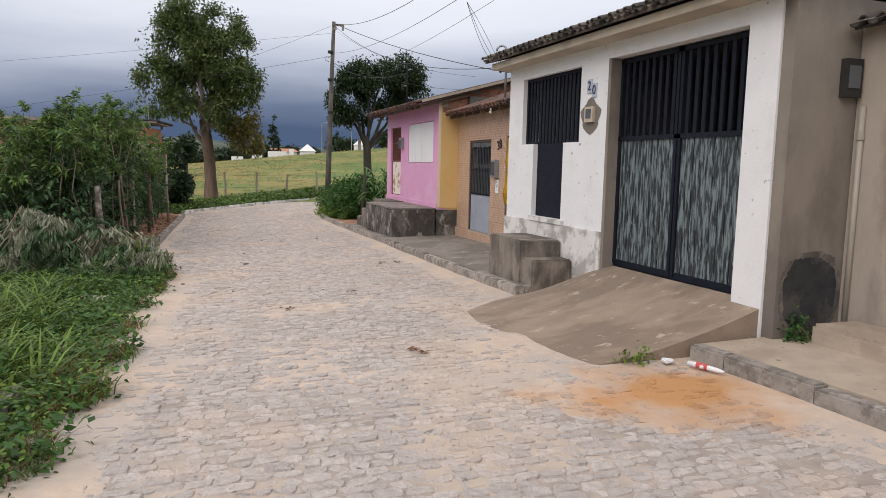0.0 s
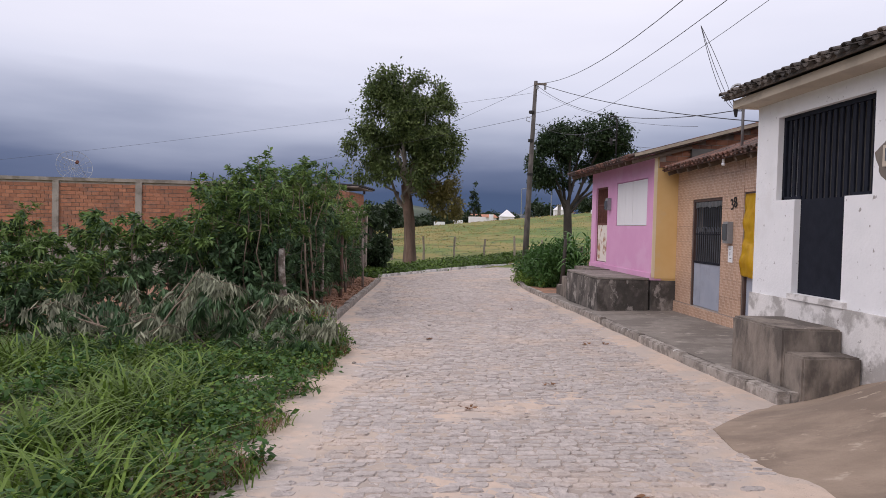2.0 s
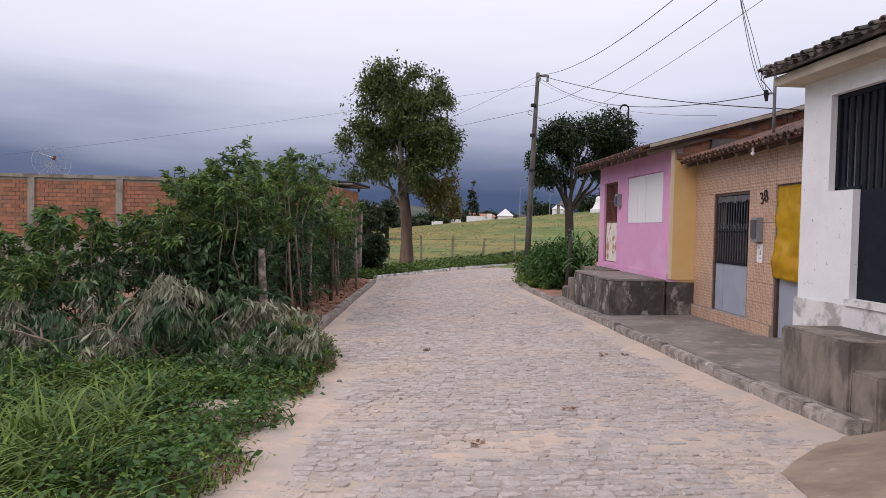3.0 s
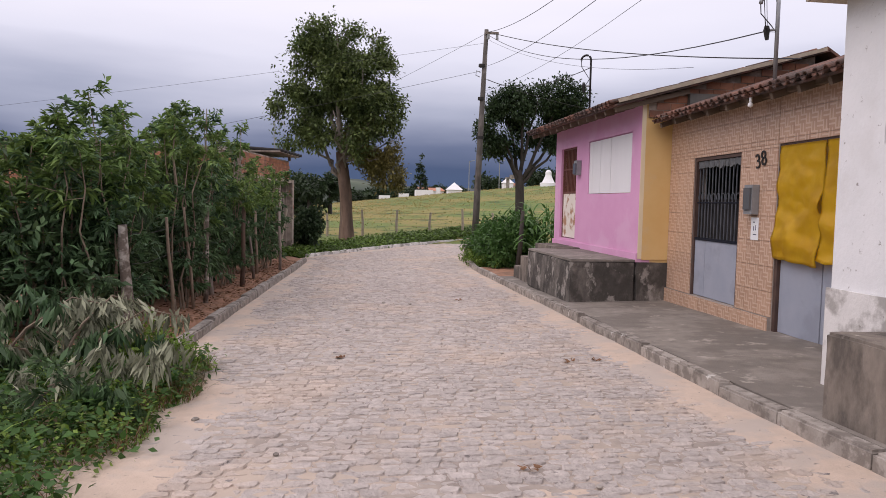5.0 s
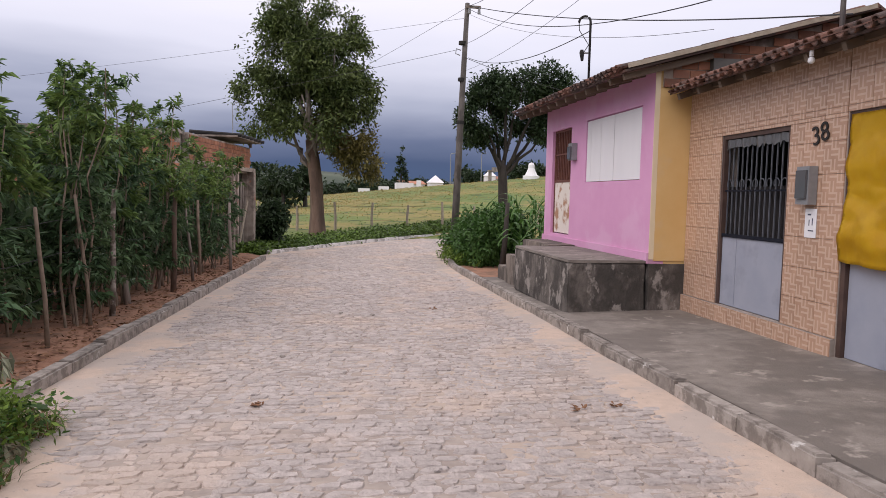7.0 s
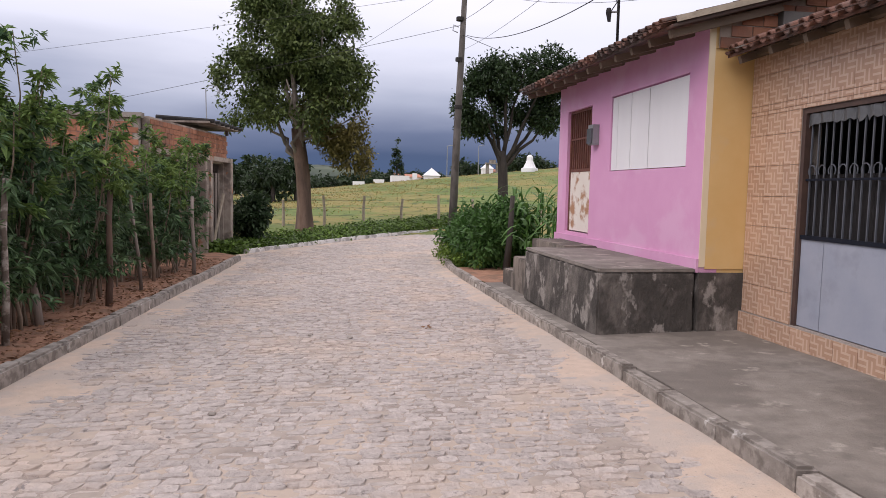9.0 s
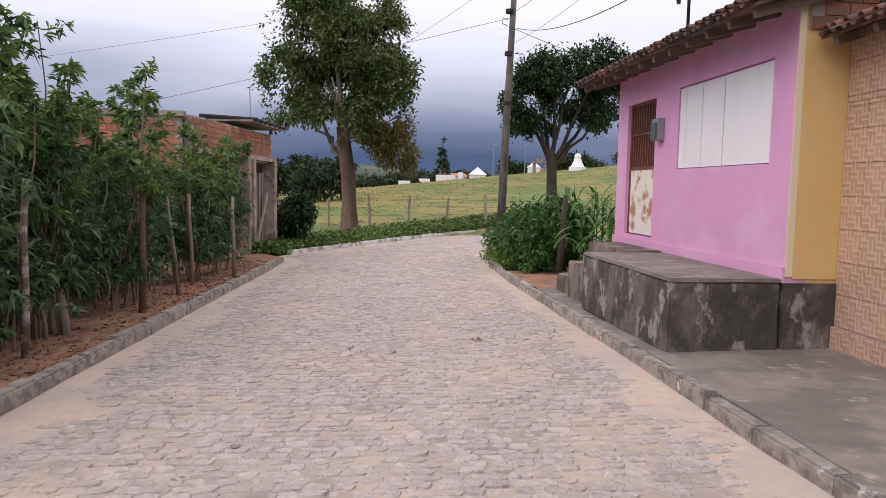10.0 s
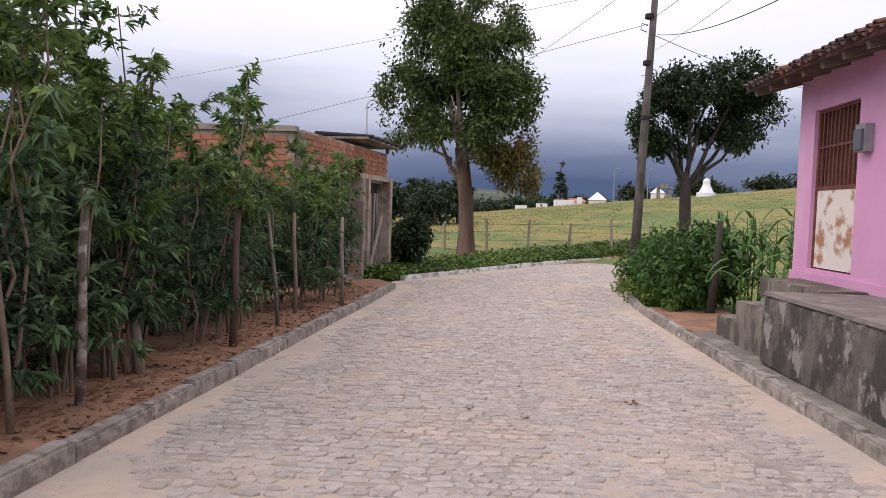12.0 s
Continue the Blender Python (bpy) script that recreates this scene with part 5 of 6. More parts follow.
def cassava(x, y, h, seed, top_light=True):
    """A tall hedge shrub: leaning stems with side twigs, each carrying loose bunches of drooping leaflets."""
    pr = random.Random(seed)
    z = earth(x, y) + 0.02
    bush = thing("hedge_shrub", "tall leafy hedge shrub with drooping fingered leaves", "shrub", "shrubs of the hedge")
    old, young = ([], [], []), ([], [], [])
    tall = h > 1
    for k in range(4 if tall else 2):
        a = pr.uniform(0, 6.28)
        b = Vector((x + pr.uniform(-.2, .2), y + pr.uniform(-.2, .2), z - 0.05))
        hh = h * pr.choice((0.64, 0.74, 0.82, 0.88, 1.0))
        e = Vector((b.x + 0.32 * math.cos(a), b.y + 0.32 * math.sin(a), z + hh))
        part("stem", limb(b, e, 0.017, 0.005, pr, 0.08), M["stem"], bush)
        for i in range(15 if tall else 6):
            u = pr.uniform(0.20, 1.0) if pr.random() < 0.85 else pr.uniform(0.85, 1.0)
            p = b.lerp(e, u)
            a = pr.uniform(0, 6.28)
            rise = pr.uniform(-0.15, 0.75) if u < 0.85 else pr.uniform(0.5, 1.6)
            d = Vector((math.cos(a), math.sin(a), rise)).normalized()
            length = pr.uniform(0.18, 0.52) * (1.15 - 0.5 * u) * (1 if tall else 0.5)
            if i % 5 == 0:
                part("twig", tube([p, p + d * length], [0.006, 0.003], 4), M["stem"], bush)
            for q in range(5):
                c = p + d * length * (0.25 + 0.19 * q) + Vector((0, 0, -0.10 * (q / 4) ** 2 * length))
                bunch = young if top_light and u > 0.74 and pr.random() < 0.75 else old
                size = pr.uniform(0.085, 0.155) * (1 if tall else 0.7)
                hang = Vector((pr.gauss(0, 1), pr.gauss(0, 1), pr.gauss(-0.25, 0.6)))
                way = d * 0.9 + hang * 0.45
                for _ in range(7):
                    w = way + Vector((pr.gauss(0, 0.75), pr.gauss(0, 0.75), pr.gauss(-0.12, 0.55)))
                    bunch[0].append((c.x + pr.gauss(0, 0.018), c.y + pr.gauss(0, 0.018), c.z + pr.gauss(0, 0.018)))
                    bunch[1].append(w)
                    bunch[2].append(size * pr.uniform(0.75, 1.2))
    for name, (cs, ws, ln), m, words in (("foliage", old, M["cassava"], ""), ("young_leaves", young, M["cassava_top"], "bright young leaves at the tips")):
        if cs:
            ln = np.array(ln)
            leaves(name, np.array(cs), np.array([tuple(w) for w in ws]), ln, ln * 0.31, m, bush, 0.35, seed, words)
    return bush


hr = random.Random(5)
k = 0
y = 13.5
while y < 22.7:
    for row, x in enumerate((-1.56, -2.3, -3.2)):
        h = float(np.interp(y, (13, 15, 17.3, 18.4, 20, 22.7), (2.4, 2.55, 2.85, 2.75, 2.85, 2.75))) * hr.uniform(0.86, 1.1)
        if row and y > 21:
            h *= 0.8
        if row == 0 and y < 15.2:
            x -= 0.3
        cassava(x + hr.uniform(-.2, .2) + 0.02 * (y - 13), y + hr.uniform(-.2, .2), h, 100 + k)
        k += 1
    y += hr.uniform(0.62, 0.8)
for x, y, h in ((-1.95, 13.5, 2.5), (-1.95, 14.1, 2.75), (-2.4, 13.3, 2.4), (-1.7, 16.6, 2.9), (-1.55, 17.3, 3.1), (-3.0, 12.9, 1.72), (-3.9, 12.6, 1.64), (-4.6, 13.1, 1.80), (-5.3, 12.6, 1.56), (-6.1, 12.9, 1.64), (-7.0, 12.5, 1.48),
                (-7.9, 13.0, 1.56), (-8.9, 12.8, 1.48), (-4.2, 14.2, 1.97), (-5.2, 14.6, 1.89), (-6.4, 14.8, 1.89), (-7.6, 14.9, 1.80), (-9.6, 14.2, 1.64), (-4.9, 11.8, 1.23), (-5.9, 11.6, 1.23), (-6.9, 11.3, 1.15), (-3.9, 11.5, 1.23)):
    cassava(x, y, h, 300 + int(x * -37 + y * 11))


def understory(y0, y1, seed):
    """Dense dark undergrowth that closes the hedge near the ground."""
    blobs = [(-2.15 + 0.02 * (y - 13) - 0.9 * (k % 2), y, 0.75 + 0.15 * math.sin(y * 2.1), 0.42, 0.55, 0.75) for k, y in enumerate([y0 + 0.35 * q for q in range(int((y1 - y0) / 0.35))])]
    ob = thing("undergrowth", "dark leafy undergrowth filling the foot of a hedge", "shrub", "undergrowth of the hedge")
    for b in blobs[::3]:
        part("stem", tube([(b[0], b[1], earth(b[0], b[1]) - 0.05), (b[0] + 0.05, b[1] + 0.05, b[2])], [0.012, 0.006], 5), M["stem"], ob)
    crown("foliage", blobs, 60 * len(blobs) // 2, 14, 0.10, 0.12, M["cassava"], ob, seed, "", -0.45)


for q in range(5):
    understory(13.2 + 2.0 * q, 15.2 + 2.0 * q, 700 + q)

for x, y, h in ((-1.45, 23.4, 2.3), (-1.15, 23.2, 2.2), (-1.12, 24.0, 2.4), (-1.75, 23.9, 2.4), (-1.30, 24.4, 2.5), (-1.62, 25.0, 2.55), (-1.35, 25.5, 2.6)):
    cassava(x, y, h, 900 + int(y * 10))
for x, y, h in ((-1.35, 10.0, 0.4), (-3.0, 9.6, 0.5), (-4.3, 9.9, 0.7), (-5.6, 10.2, 0.8)):
    cassava(x, y, h, 950 + int(x * -13 + y * 10), False)

# fence posts and wire in front of the hedge
posts = [(-1.47, 13.45, 1.27, 0.085, "pale_post"), (-1.18, 14.3, 1.35, 0.03, "stem"), (-1.20, 15.6, 1.5, 0.028, "stem"), (-1.17, 16.28, 1.58, 0.045, "pale_post"), (-1.27, 17.40, 1.0, 0.06, "wood"), (-1.35, 17.1, 0.5, 0.03, "stem"),
         (-0.99, 18.86, 1.6, 0.055, "bark"), (-0.97, 20.48, 1.5, 0.035, "wood"), (-1.05, 21.6, 1.5, 0.04, "stem"), (-0.66, 23.05, 1.5, 0.045, "wood"), (-1.3, 19.6, 1.3, 0.03, "stem"), (-1.1, 22.2, 1.3, 0.03, "stem")]
pr = random.Random(9)
for x, y, h, r, m in posts:
    z = earth(x, y)
    lean = pr.uniform(-0.14, 0.06)
    bm = tube([(x, y, z - 0.1), (x + lean * 0.4 + 0.01, y, z + h * 0.35), (x + lean * 0.8 - 0.01, y, z + h * 0.7), (x + lean, y + lean, z + h)], [r * 0.85, r * 0.75, r * 0.7, r * 0.6], 8)
    tagged(part("fence_post", bm, M[m], smooth=True), "rough round pole standing before a hedge", "fence post", "poles along the hedge")
for z in (0.45, 0.85, 1.2):
    wire = tagged(part("fence_wire", tube([(-1.42 + 0.022 * (y - 13.4), y, z + 0.1 + 0.02 * math.sin(y * 3)) for y in [13.4 + 0.6 * q for q in range(19)]], [0.0035] * 19, 4), M["wire"]), "thin rusty wire strung along a hedge", "wire", "hedge wires")


def blades(name, rng, pts, h, w, material, parent=None, bend=0.5, label=""):
    """Arching grass blades of three segments."""
    n = len(pts)
    a = rng.uniform(0, 2 * np.pi, n)
    d = np.stack([np.cos(a), np.sin(a), np.zeros(n)], 1)
    s = np.stack([-np.sin(a), np.cos(a), np.zeros(n)], 1)
    H = h * rng.uniform(0.5, 1.3, n)[:, None] * np.array([0.95 + 0.9 * noise.noise((p[0] * 1.3, p[1] * 1.3, 4.4)) for p in pts])[:, None]
    B = bend * rng.uniform(0.4, 1.4, n)[:, None] * H
    W = w * rng.uniform(0.7, 1.3, n)[:, None]
    up = np.array([0, 0, 1.0])
    rows = []
    for u, ww in ((0.0, 0.7), (0.4, 1.0), (0.75, 0.7)):
        c = pts + up * H * (u - 0.25 * u * u) + d * B * u * u
        rows += [c + s * W * ww / 2, c - s * W * ww / 2]
    rows.append(pts + up * H * 0.72 + d * B * 1.05)
    v = np.stack(rows, 1).reshape(-1, 3)
    i = np.arange(n)[:, None] * 7
    quads = np.concatenate([i + np.array([0, 1, 3, 2]), i + np.array([2, 3, 5, 4])], 1).reshape(-1, 4)
    tris = (i + np.array([4, 5, 6])).reshape(-1, 3)
    return raw(name, v.tolist(), quads.tolist() + tris.tolist(), material, parent, label)


def scatter(rng, n, x0, x1, y0, y1, ok, lift=0.0):
    out = []
    while len(out) < n:
        x, y = rng.uniform(x0, x1), rng.uniform(y0, y1)
        if ok(x, y):
            out.append((x, y, (earth(x, y) if off_road(x, y) > 0.05 else road_z(y) - 0.02) + lift))
    return np.array(out)


def tufts(rng, pts, per, spread):
    """Blade feet gathered into tufts."""
    out = np.repeat(pts, per, axis=0)
    out[:, :2] += rng.normal(size=(len(out), 2)) * spread
    return out


def edge_of_grass(y):
    return float(np.interp(y, (0, 3.5, 4.3, 6.5, 8.3, 9.5, 10.7, 11.9, 12.6), (-0.95, -0.80, -0.68, -0.50, -0.56, -0.42, -0.28, -0.30, -0.75))) - 0.02


rng = np.random.default_rng(8)
bare = lambda x, y: ((x + 1.05) / 0.24) ** 2 + ((y - 8.95) / 0.26) ** 2 < 1
ok = lambda x, y: x < edge_of_grass(y) + 0.10 * math.sin(y * 5.3) and not bare(x, y) and noise.noise((x * 0.9, y * 0.9, 7)) > -0.6
tagged(blades("tall_grass", rng, tufts(rng, scatter(rng, 2300, -6.5, -0.25, 1.4, 12.4, ok), 7, 0.06), 0.21, 0.016, M["grass"], bend=1.0), "lush green verge grass, arching blades", "grass", kind="stuff")
tagged(blades("tall_grass", rng, tufts(rng, scatter(rng, 330, -4.2, -0.5, 2.4, 9.8, lambda x, y: ok(x, y) and x < edge_of_grass(y) - 0.35 and noise.noise((x * 0.8, y * 0.8, 3.3)) > -0.05), 9, 0.05), 0.31, 0.021, M["grass_light"], bend=1.2), "broad bright grass blades on the verge", "grass", kind="stuff")
tagged(blades("edge_grass", rng, scatter(rng, 6500, -1.5, -0.1, 1.5, 12.6, lambda x, y: ok(x, y) and x > edge_of_grass(y) - 0.45), 0.13, 0.009, M["grass_light"], bend=0.8), "short weeds spilling onto the street edge", "weeds", kind="stuff")
tagged(blades("dry_stalks", rng, scatter(rng, 2600, -1.6, -0.15, 1.5, 12.6, lambda x, y: ok(x, y) and x > edge_of_grass(y) - 0.3), 0.20, 0.006, M["litter"], bend=0.9), "dry brown stalks at the street edge", "weeds", kind="stuff")
tagged(blades("rough_grass", rng, scatter(rng, 9000, -13, -0.6, -8, 12.6, lambda x, y: x < edge_of_grass(y) - 0.3 and (x < -6.0 or y < 1.8)), 0.26, 0.02, M["grass"], bend=0.8), "rough green grass on waste ground", "grass", kind="stuff")
# broad-leaved weeds among the grass
n = 2600
pts = scatter(rng, n, -5.0, -0.35, 1.6, 12.3, lambda x, y: ok(x, y) and (x > edge_of_grass(y) - 0.9 or noise.noise((x * 1.1, y * 1.1, 8.8)) > 0.05))
for name, m, share, size, words in (("weeds", M["vine"], slice(0, 1300), (0.04, 0.085), "broad-leaved dark weeds among the grass"), ("weeds", M["grass_light"], slice(1300, n), (0.022, 0.05), "small bright clover-like weeds along the verge")):
    foot = pts[share]
    q = len(foot) * 18
    c = np.repeat(foot, 18, axis=0) + np.concatenate([rng.normal(size=(q, 2)) * 0.085, rng.uniform(0.03, 0.24, (q, 1))], 1)
    w = rng.normal(size=(q, 3)) * np.array([1, 1, 0.3])
    ln = rng.uniform(*size, q)
    tagged(leaves(name, c, w, ln, ln * 0.62, m, None, 0.25, 4), words, "weeds", kind="stuff")

slab_ob = tagged(part("stone_slab", soft_box(-1.27, -0.85, 8.75, 9.12, 0.10, 0.215, 0.02, 0.012, 3), M["sand"]), "flat sandy stone slab lying in the grass", "stone slab")
# withered heap of cut branches
heap = thing("branch_heap", "heap of cut branches with withered drooping grey-green leaves", "branches")
pr = random.Random(17)
cs, ws, ln = [], [], []
for k in range(60):
    a = pr.uniform(0, 6.28)
    bx, by = -2.2 + pr.uniform(-1.2, 1.1), 10.7 + pr.uniform(-0.6, 0.8)
    top = max(0.12, 1.2 - 0.62 * abs(bx + 2.35)) * pr.uniform(0.35, 1.0)
    p0 = Vector((bx, by, earth(bx, by)))
    p1 = p0 + Vector((0.75 * math.cos(a), 0.55 * math.sin(a), top))
    p2 = p1 + Vector((0.4 * math.cos(a), 0.35 * math.sin(a), -0.12))
    if k < 26:
        part("branch", tube([p0, p0.lerp(p1, 0.5) + Vector((0, 0, 0.1)), p1, p2], [0.016, 0.013, 0.009, 0.004], 5), M["stem"], heap)
    for i in range(20):
        u = pr.uniform(0.2, 1.0)
        p = p0.lerp(p1, u / 0.7) if u < 0.7 else p1.lerp(p2, (u - 0.7) / 0.3)
        hang = Vector((pr.gauss(0, 0.35), pr.gauss(0, 0.35), -0.9))
        for f in range(11):
            cs.append((p.x + pr.gauss(0, .03), p.y + pr.gauss(0, .03), p.z + pr.gauss(0, .03)))
            ws.append((hang.x + pr.gauss(0, 0.3), hang.y + pr.gauss(0, 0.3), hang.z + pr.gauss(0, 0.3)))
            ln.append(pr.uniform(0.08, 0.18))
ln = np.array(ln)
cut = len(cs) * 5 // 8
leaves("withered_leaves", cs[:cut], ws[:cut], ln[:cut], ln[:cut] * 0.22, M["dead"], heap, 0.1, 6, "limp withered leaves")
leaves("green_leaves", cs[cut:], ws[cut:], ln[cut:], ln[cut:] * 0.25, M["cassava"], heap, 0.1, 7, "leaves still green on the cut branches")

# leaf litter on the soil strip
n = 2600
yy = rng.uniform(12.8, 26.0, n)
xx = np.array([kerb_left(v) for v in yy]) - 0.15 - np.abs(rng.normal(size=n)) * 0.5
c = np.stack([xx, yy, np.array([earth(a, b) for a, b in zip(xx, yy)]) + 0.045], 1)
w = rng.normal(size=(n, 3)) * np.array([1, 1, 0.15])
ln = rng.uniform(0.03, 0.09, n)
tagged(leaves("leaf_litter", c, w, ln, ln * 0.4, M["litter"], None, 0.02, 5), "dry brown leaves scattered on red soil", "leaf litter", kind="stuff")

# low growth under the tree and along the far kerb
ok = lambda x, y: off_road(x, y) > 0.2 and off_road(x, y) < 1.0 + 2.4 * rng.random() and x < kerb_left(y)
foot = scatter(rng, 2600, -6, 14, 28.5, 47, ok)
q = len(foot) * 12
c = np.repeat(foot, 12, axis=0) + np.concatenate([rng.normal(size=(q, 2)) * 0.14, rng.uniform(0.0, 0.30, (q, 1))], 1)
w = rng.normal(size=(q, 3)) * np.array([1, 1, 0.5])
ln = rng.uniform(0.08, 0.16, q)
tagged(leaves("ground_cover", c, w, ln, ln * 0.6, M["grass"], None, 0.2, 14), "thick leafy ground cover behind the far kerb", "weeds", kind="stuff")
tagged(blades("far_grass", rng, scatter(rng, 2500, -6, 14, 28.5, 47, ok), 0.22, 0.025, M["grass"], bend=0.9), "green grass behind the far kerb", "grass", kind="stuff")
ok = lambda x, y: y > kerb_yline(x) and x < 40


def kerb_yline(x):
    return float(np.interp(x, (-10, 0, 2.4, 6.2, 12, 24), (32, 33, 37, 42.5, 49, 63)))


tagged(blades("pasture_grass", rng, scatter(rng, 4500, -14, 40, 34, 82, ok), 0.07, 0.07, M["grass_light"], bend=1.8), "green pasture tussocks", "grass", kind="stuff")
ok = lambda x, y: y > kerb_yline(x) + 9 + 24 * rng.random() and x < 70
tagged(blades("dry_pasture", rng, scatter(rng, 14000, -24, 60, 46, 104, ok), 0.12, 0.07, M["dry_grass"], bend=1.4), "dry golden grass on the rise", "grass", kind="stuff")


def shrub(name, label, blobs, clumps, per, spread, size, material, seed, stems=5):
    ob = thing(name, label, "shrub")
    pr = random.Random(seed)
    for k in range(stems):
        b = blobs[k % len(blobs)]
        z = earth(b[0], b[1])
        part("stem", limb((b[0] + pr.uniform(-.2, .2), b[1] + pr.uniform(-.2, .2), z - 0.05), (b[0] + pr.uniform(-.4, .4) * b[3], b[1] + pr.uniform(-.4, .4) * b[4], b[2] + 0.4 * b[5]), 0.025, 0.008, pr, 0.05), M["stem"], ob)
    crown("foliage", blobs, clumps, per, spread, size, material, ob, seed)
    return ob


shrub("bush", "dense vine-covered bush beside the kerb", [(5.25, 24.6, 0.50, 0.45, 0.7, 0.62), (5.35, 25.6, 0.6, 0.55, 0.9, 0.72), (5.55, 26.8, 0.5, 0.6, 1.0, 0.6), (5.4, 28.0, 0.3, 0.5, 0.8, 0.45), (5.95, 25.2, 0.75, 0.6, 1.0, 0.7)], 800, 20, 0.10, 0.13, M["vine"], 51, 8)
shrub("bush", "low weedy growth spilling over the kerb", [(4.9, 26.0, 0.05, 0.3, 1.2, 0.22), (5.05, 27.9, 0.05, 0.35, 1.1, 0.28), (5.0, 24.6, 0.02, 0.25, 0.7, 0.2)], 260, 18, 0.07, 0.09, M["grass_light"], 52, 2)
shrub("bush", "dark glossy shrub beside a brick house", [(-0.55, 31.6, 0.55, 0.55, 0.5, 0.6), (-0.4, 31.8, 0.95, 0.42, 0.4, 0.4)], 260, 24, 0.10, 0.16, M["dark_leaf"], 53, 4)
shrub("bush", "green weedy tuft spilling onto the street edge", [(-0.62, 11.6, 0.22, 0.30, 0.45, 0.22), (-0.95, 11.9, 0.28, 0.35, 0.4, 0.26)], 230, 16, 0.06, 0.055, M["grass_light"], 56, 3)
shrub("bush", "weeds at the foot of a wall", [(5.22, 4.50, 0.46, 0.15, 0.07, 0.12)], 22, 12, 0.04, 0.05, M["vine"], 54, 1)
shrub("bush", "small weeds in the gutter beside the apron", [(3.62, 4.72, 0.27, 0.14, 0.05, 0.08)], 14, 9, 0.04, 0.045, M["grass_light"], 55, 1)


def maize(x, y, h, seed):
    pr = random.Random(seed)
    z = earth(x, y)
    plant = thing("maize_plant", "green maize plant with long arching leaves", "maize", "maize patch")
    part("stalk", tube([(x, y, z - 0.05), (x + 0.02, y, z + h * 0.5), (x + pr.uniform(-.06, .06), y, z + h * 0.85)], [0.018, 0.014, 0.006], 6), M["corn"], plant)
    verts, faces = [], []
    for k in range(10):
        a = pr.uniform(0, 6.28)
        b = Vector((x, y, z + h * (0.2 + 0.065 * k)))
        L = h * pr.uniform(0.28, 0.42)
        d, s = Vector((math.cos(a), math.sin(a), 0)), Vector((-math.sin(a), math.cos(a), 0))
        i = len(verts)
        for j in range(6):
            u = j / 5
            c = b + d * L * u + Vector((0, 0, L * (1.0 * u - 1.25 * u * u)))
            w = 0.04 * (1 - u) ** 0.5 + 0.003
            verts += [c + s * w, c - s * w + Vector((0, 0, 0.006))]
        faces += [(i + 2 * j, i + 2 * j + 1, i + 2 * j + 3, i + 2 * j + 2) for j in range(5)]
    raw("foliage", [tuple(v) for v in verts], faces, M["corn"], plant)


pr = random.Random(3)
for k in range(34):
    maize(5.75 + pr.uniform(0, 2.2), 22.2 + pr.uniform(0, 4.4), pr.uniform(1.5, 2.35), 400 + k)
tagged(part("tree_stake", tube([(5.62, 23.9, -0.25), (5.70, 23.9, 0.7), (5.75, 23.95, 1.55)], [0.09, 0.065, 0.05], 8), M["bark_dark"], smooth=True), "dark wooden stake at the corner of a garden", "post")
for x, y, h in ((6.6, 30.2, 1.25), (7.3, 31.0, 1.4), (5.75, 29.4, 1.2), (8.3, 31.8, 1.3)):
    tagged(part("garden_post", tube([(x, y, ground_z(x, y) - 0.1), (x + 0.04, y, ground_z(x, y) + h)], [0.06, 0.05], 7), M["wood"]), "grey wooden stake of a garden fence", "fence post", "stakes of the garden")

# pasture fence
for i in range(14):
    x = -3.4 + i * 1.72
    y = 38.9 + 0.36 * i + (0.3 if i % 3 else 0)
    z = earth(x, y)
    h = 1.25 + 0.12 * math.sin(i * 2.3)
    tagged(part("fence_post", tube([(x, y, z - 0.1), (x + 0.02 * math.sin(i), y, z + h * 0.5), (x + 0.05 * math.sin(i * 1.7), y, z + h)], [0.07, 0.062, 0.055], 7), M["fence_wood"]), "pale split-wood fence post in a pasture", "fence post", "pasture fence")
for hgt in (0.45, 0.8, 1.1):
    pts = [(-3.4 + i * 1.72, 38.9 + 0.36 * i, earth(-3.4 + i * 1.72, 38.9 + 0.36 * i) + hgt) for i in range(14)]
    tagged(part("fence_wire", tube(pts, [0.005] * 14, 4), M["wire"]), "thin fence wire round a pasture", "wire", "pasture wires")

# ---- cemetery and town beyond the rise ----


def far_tomb(x, y, w, h, roof, label):
    z = earth(x, y)
    t = thing("tomb", label, "tomb", "white tombs on the rise")
    part("body", soft_box(x - w / 2, x + w / 2, y - w / 2, y + w / 2, z - 0.3, z + h, 0.03), M["white_plain"], t)
    if roof:
        bm = bmesh.new()
        base = [bm.verts.new((x + sx * w * 0.58, y + sy * w * 0.58, z + h)) for sx, sy in ((-1, -1), (1, -1), (1, 1), (-1, 1))]
        apex = bm.verts.new((x, y, z + h + roof))
        bm.faces.new(base[::-1])
        for i in range(4):
            bm.faces.new((base[i], base[(i + 1) % 4], apex))
        part("roof", bm, M["white_plain"], t)
    return t


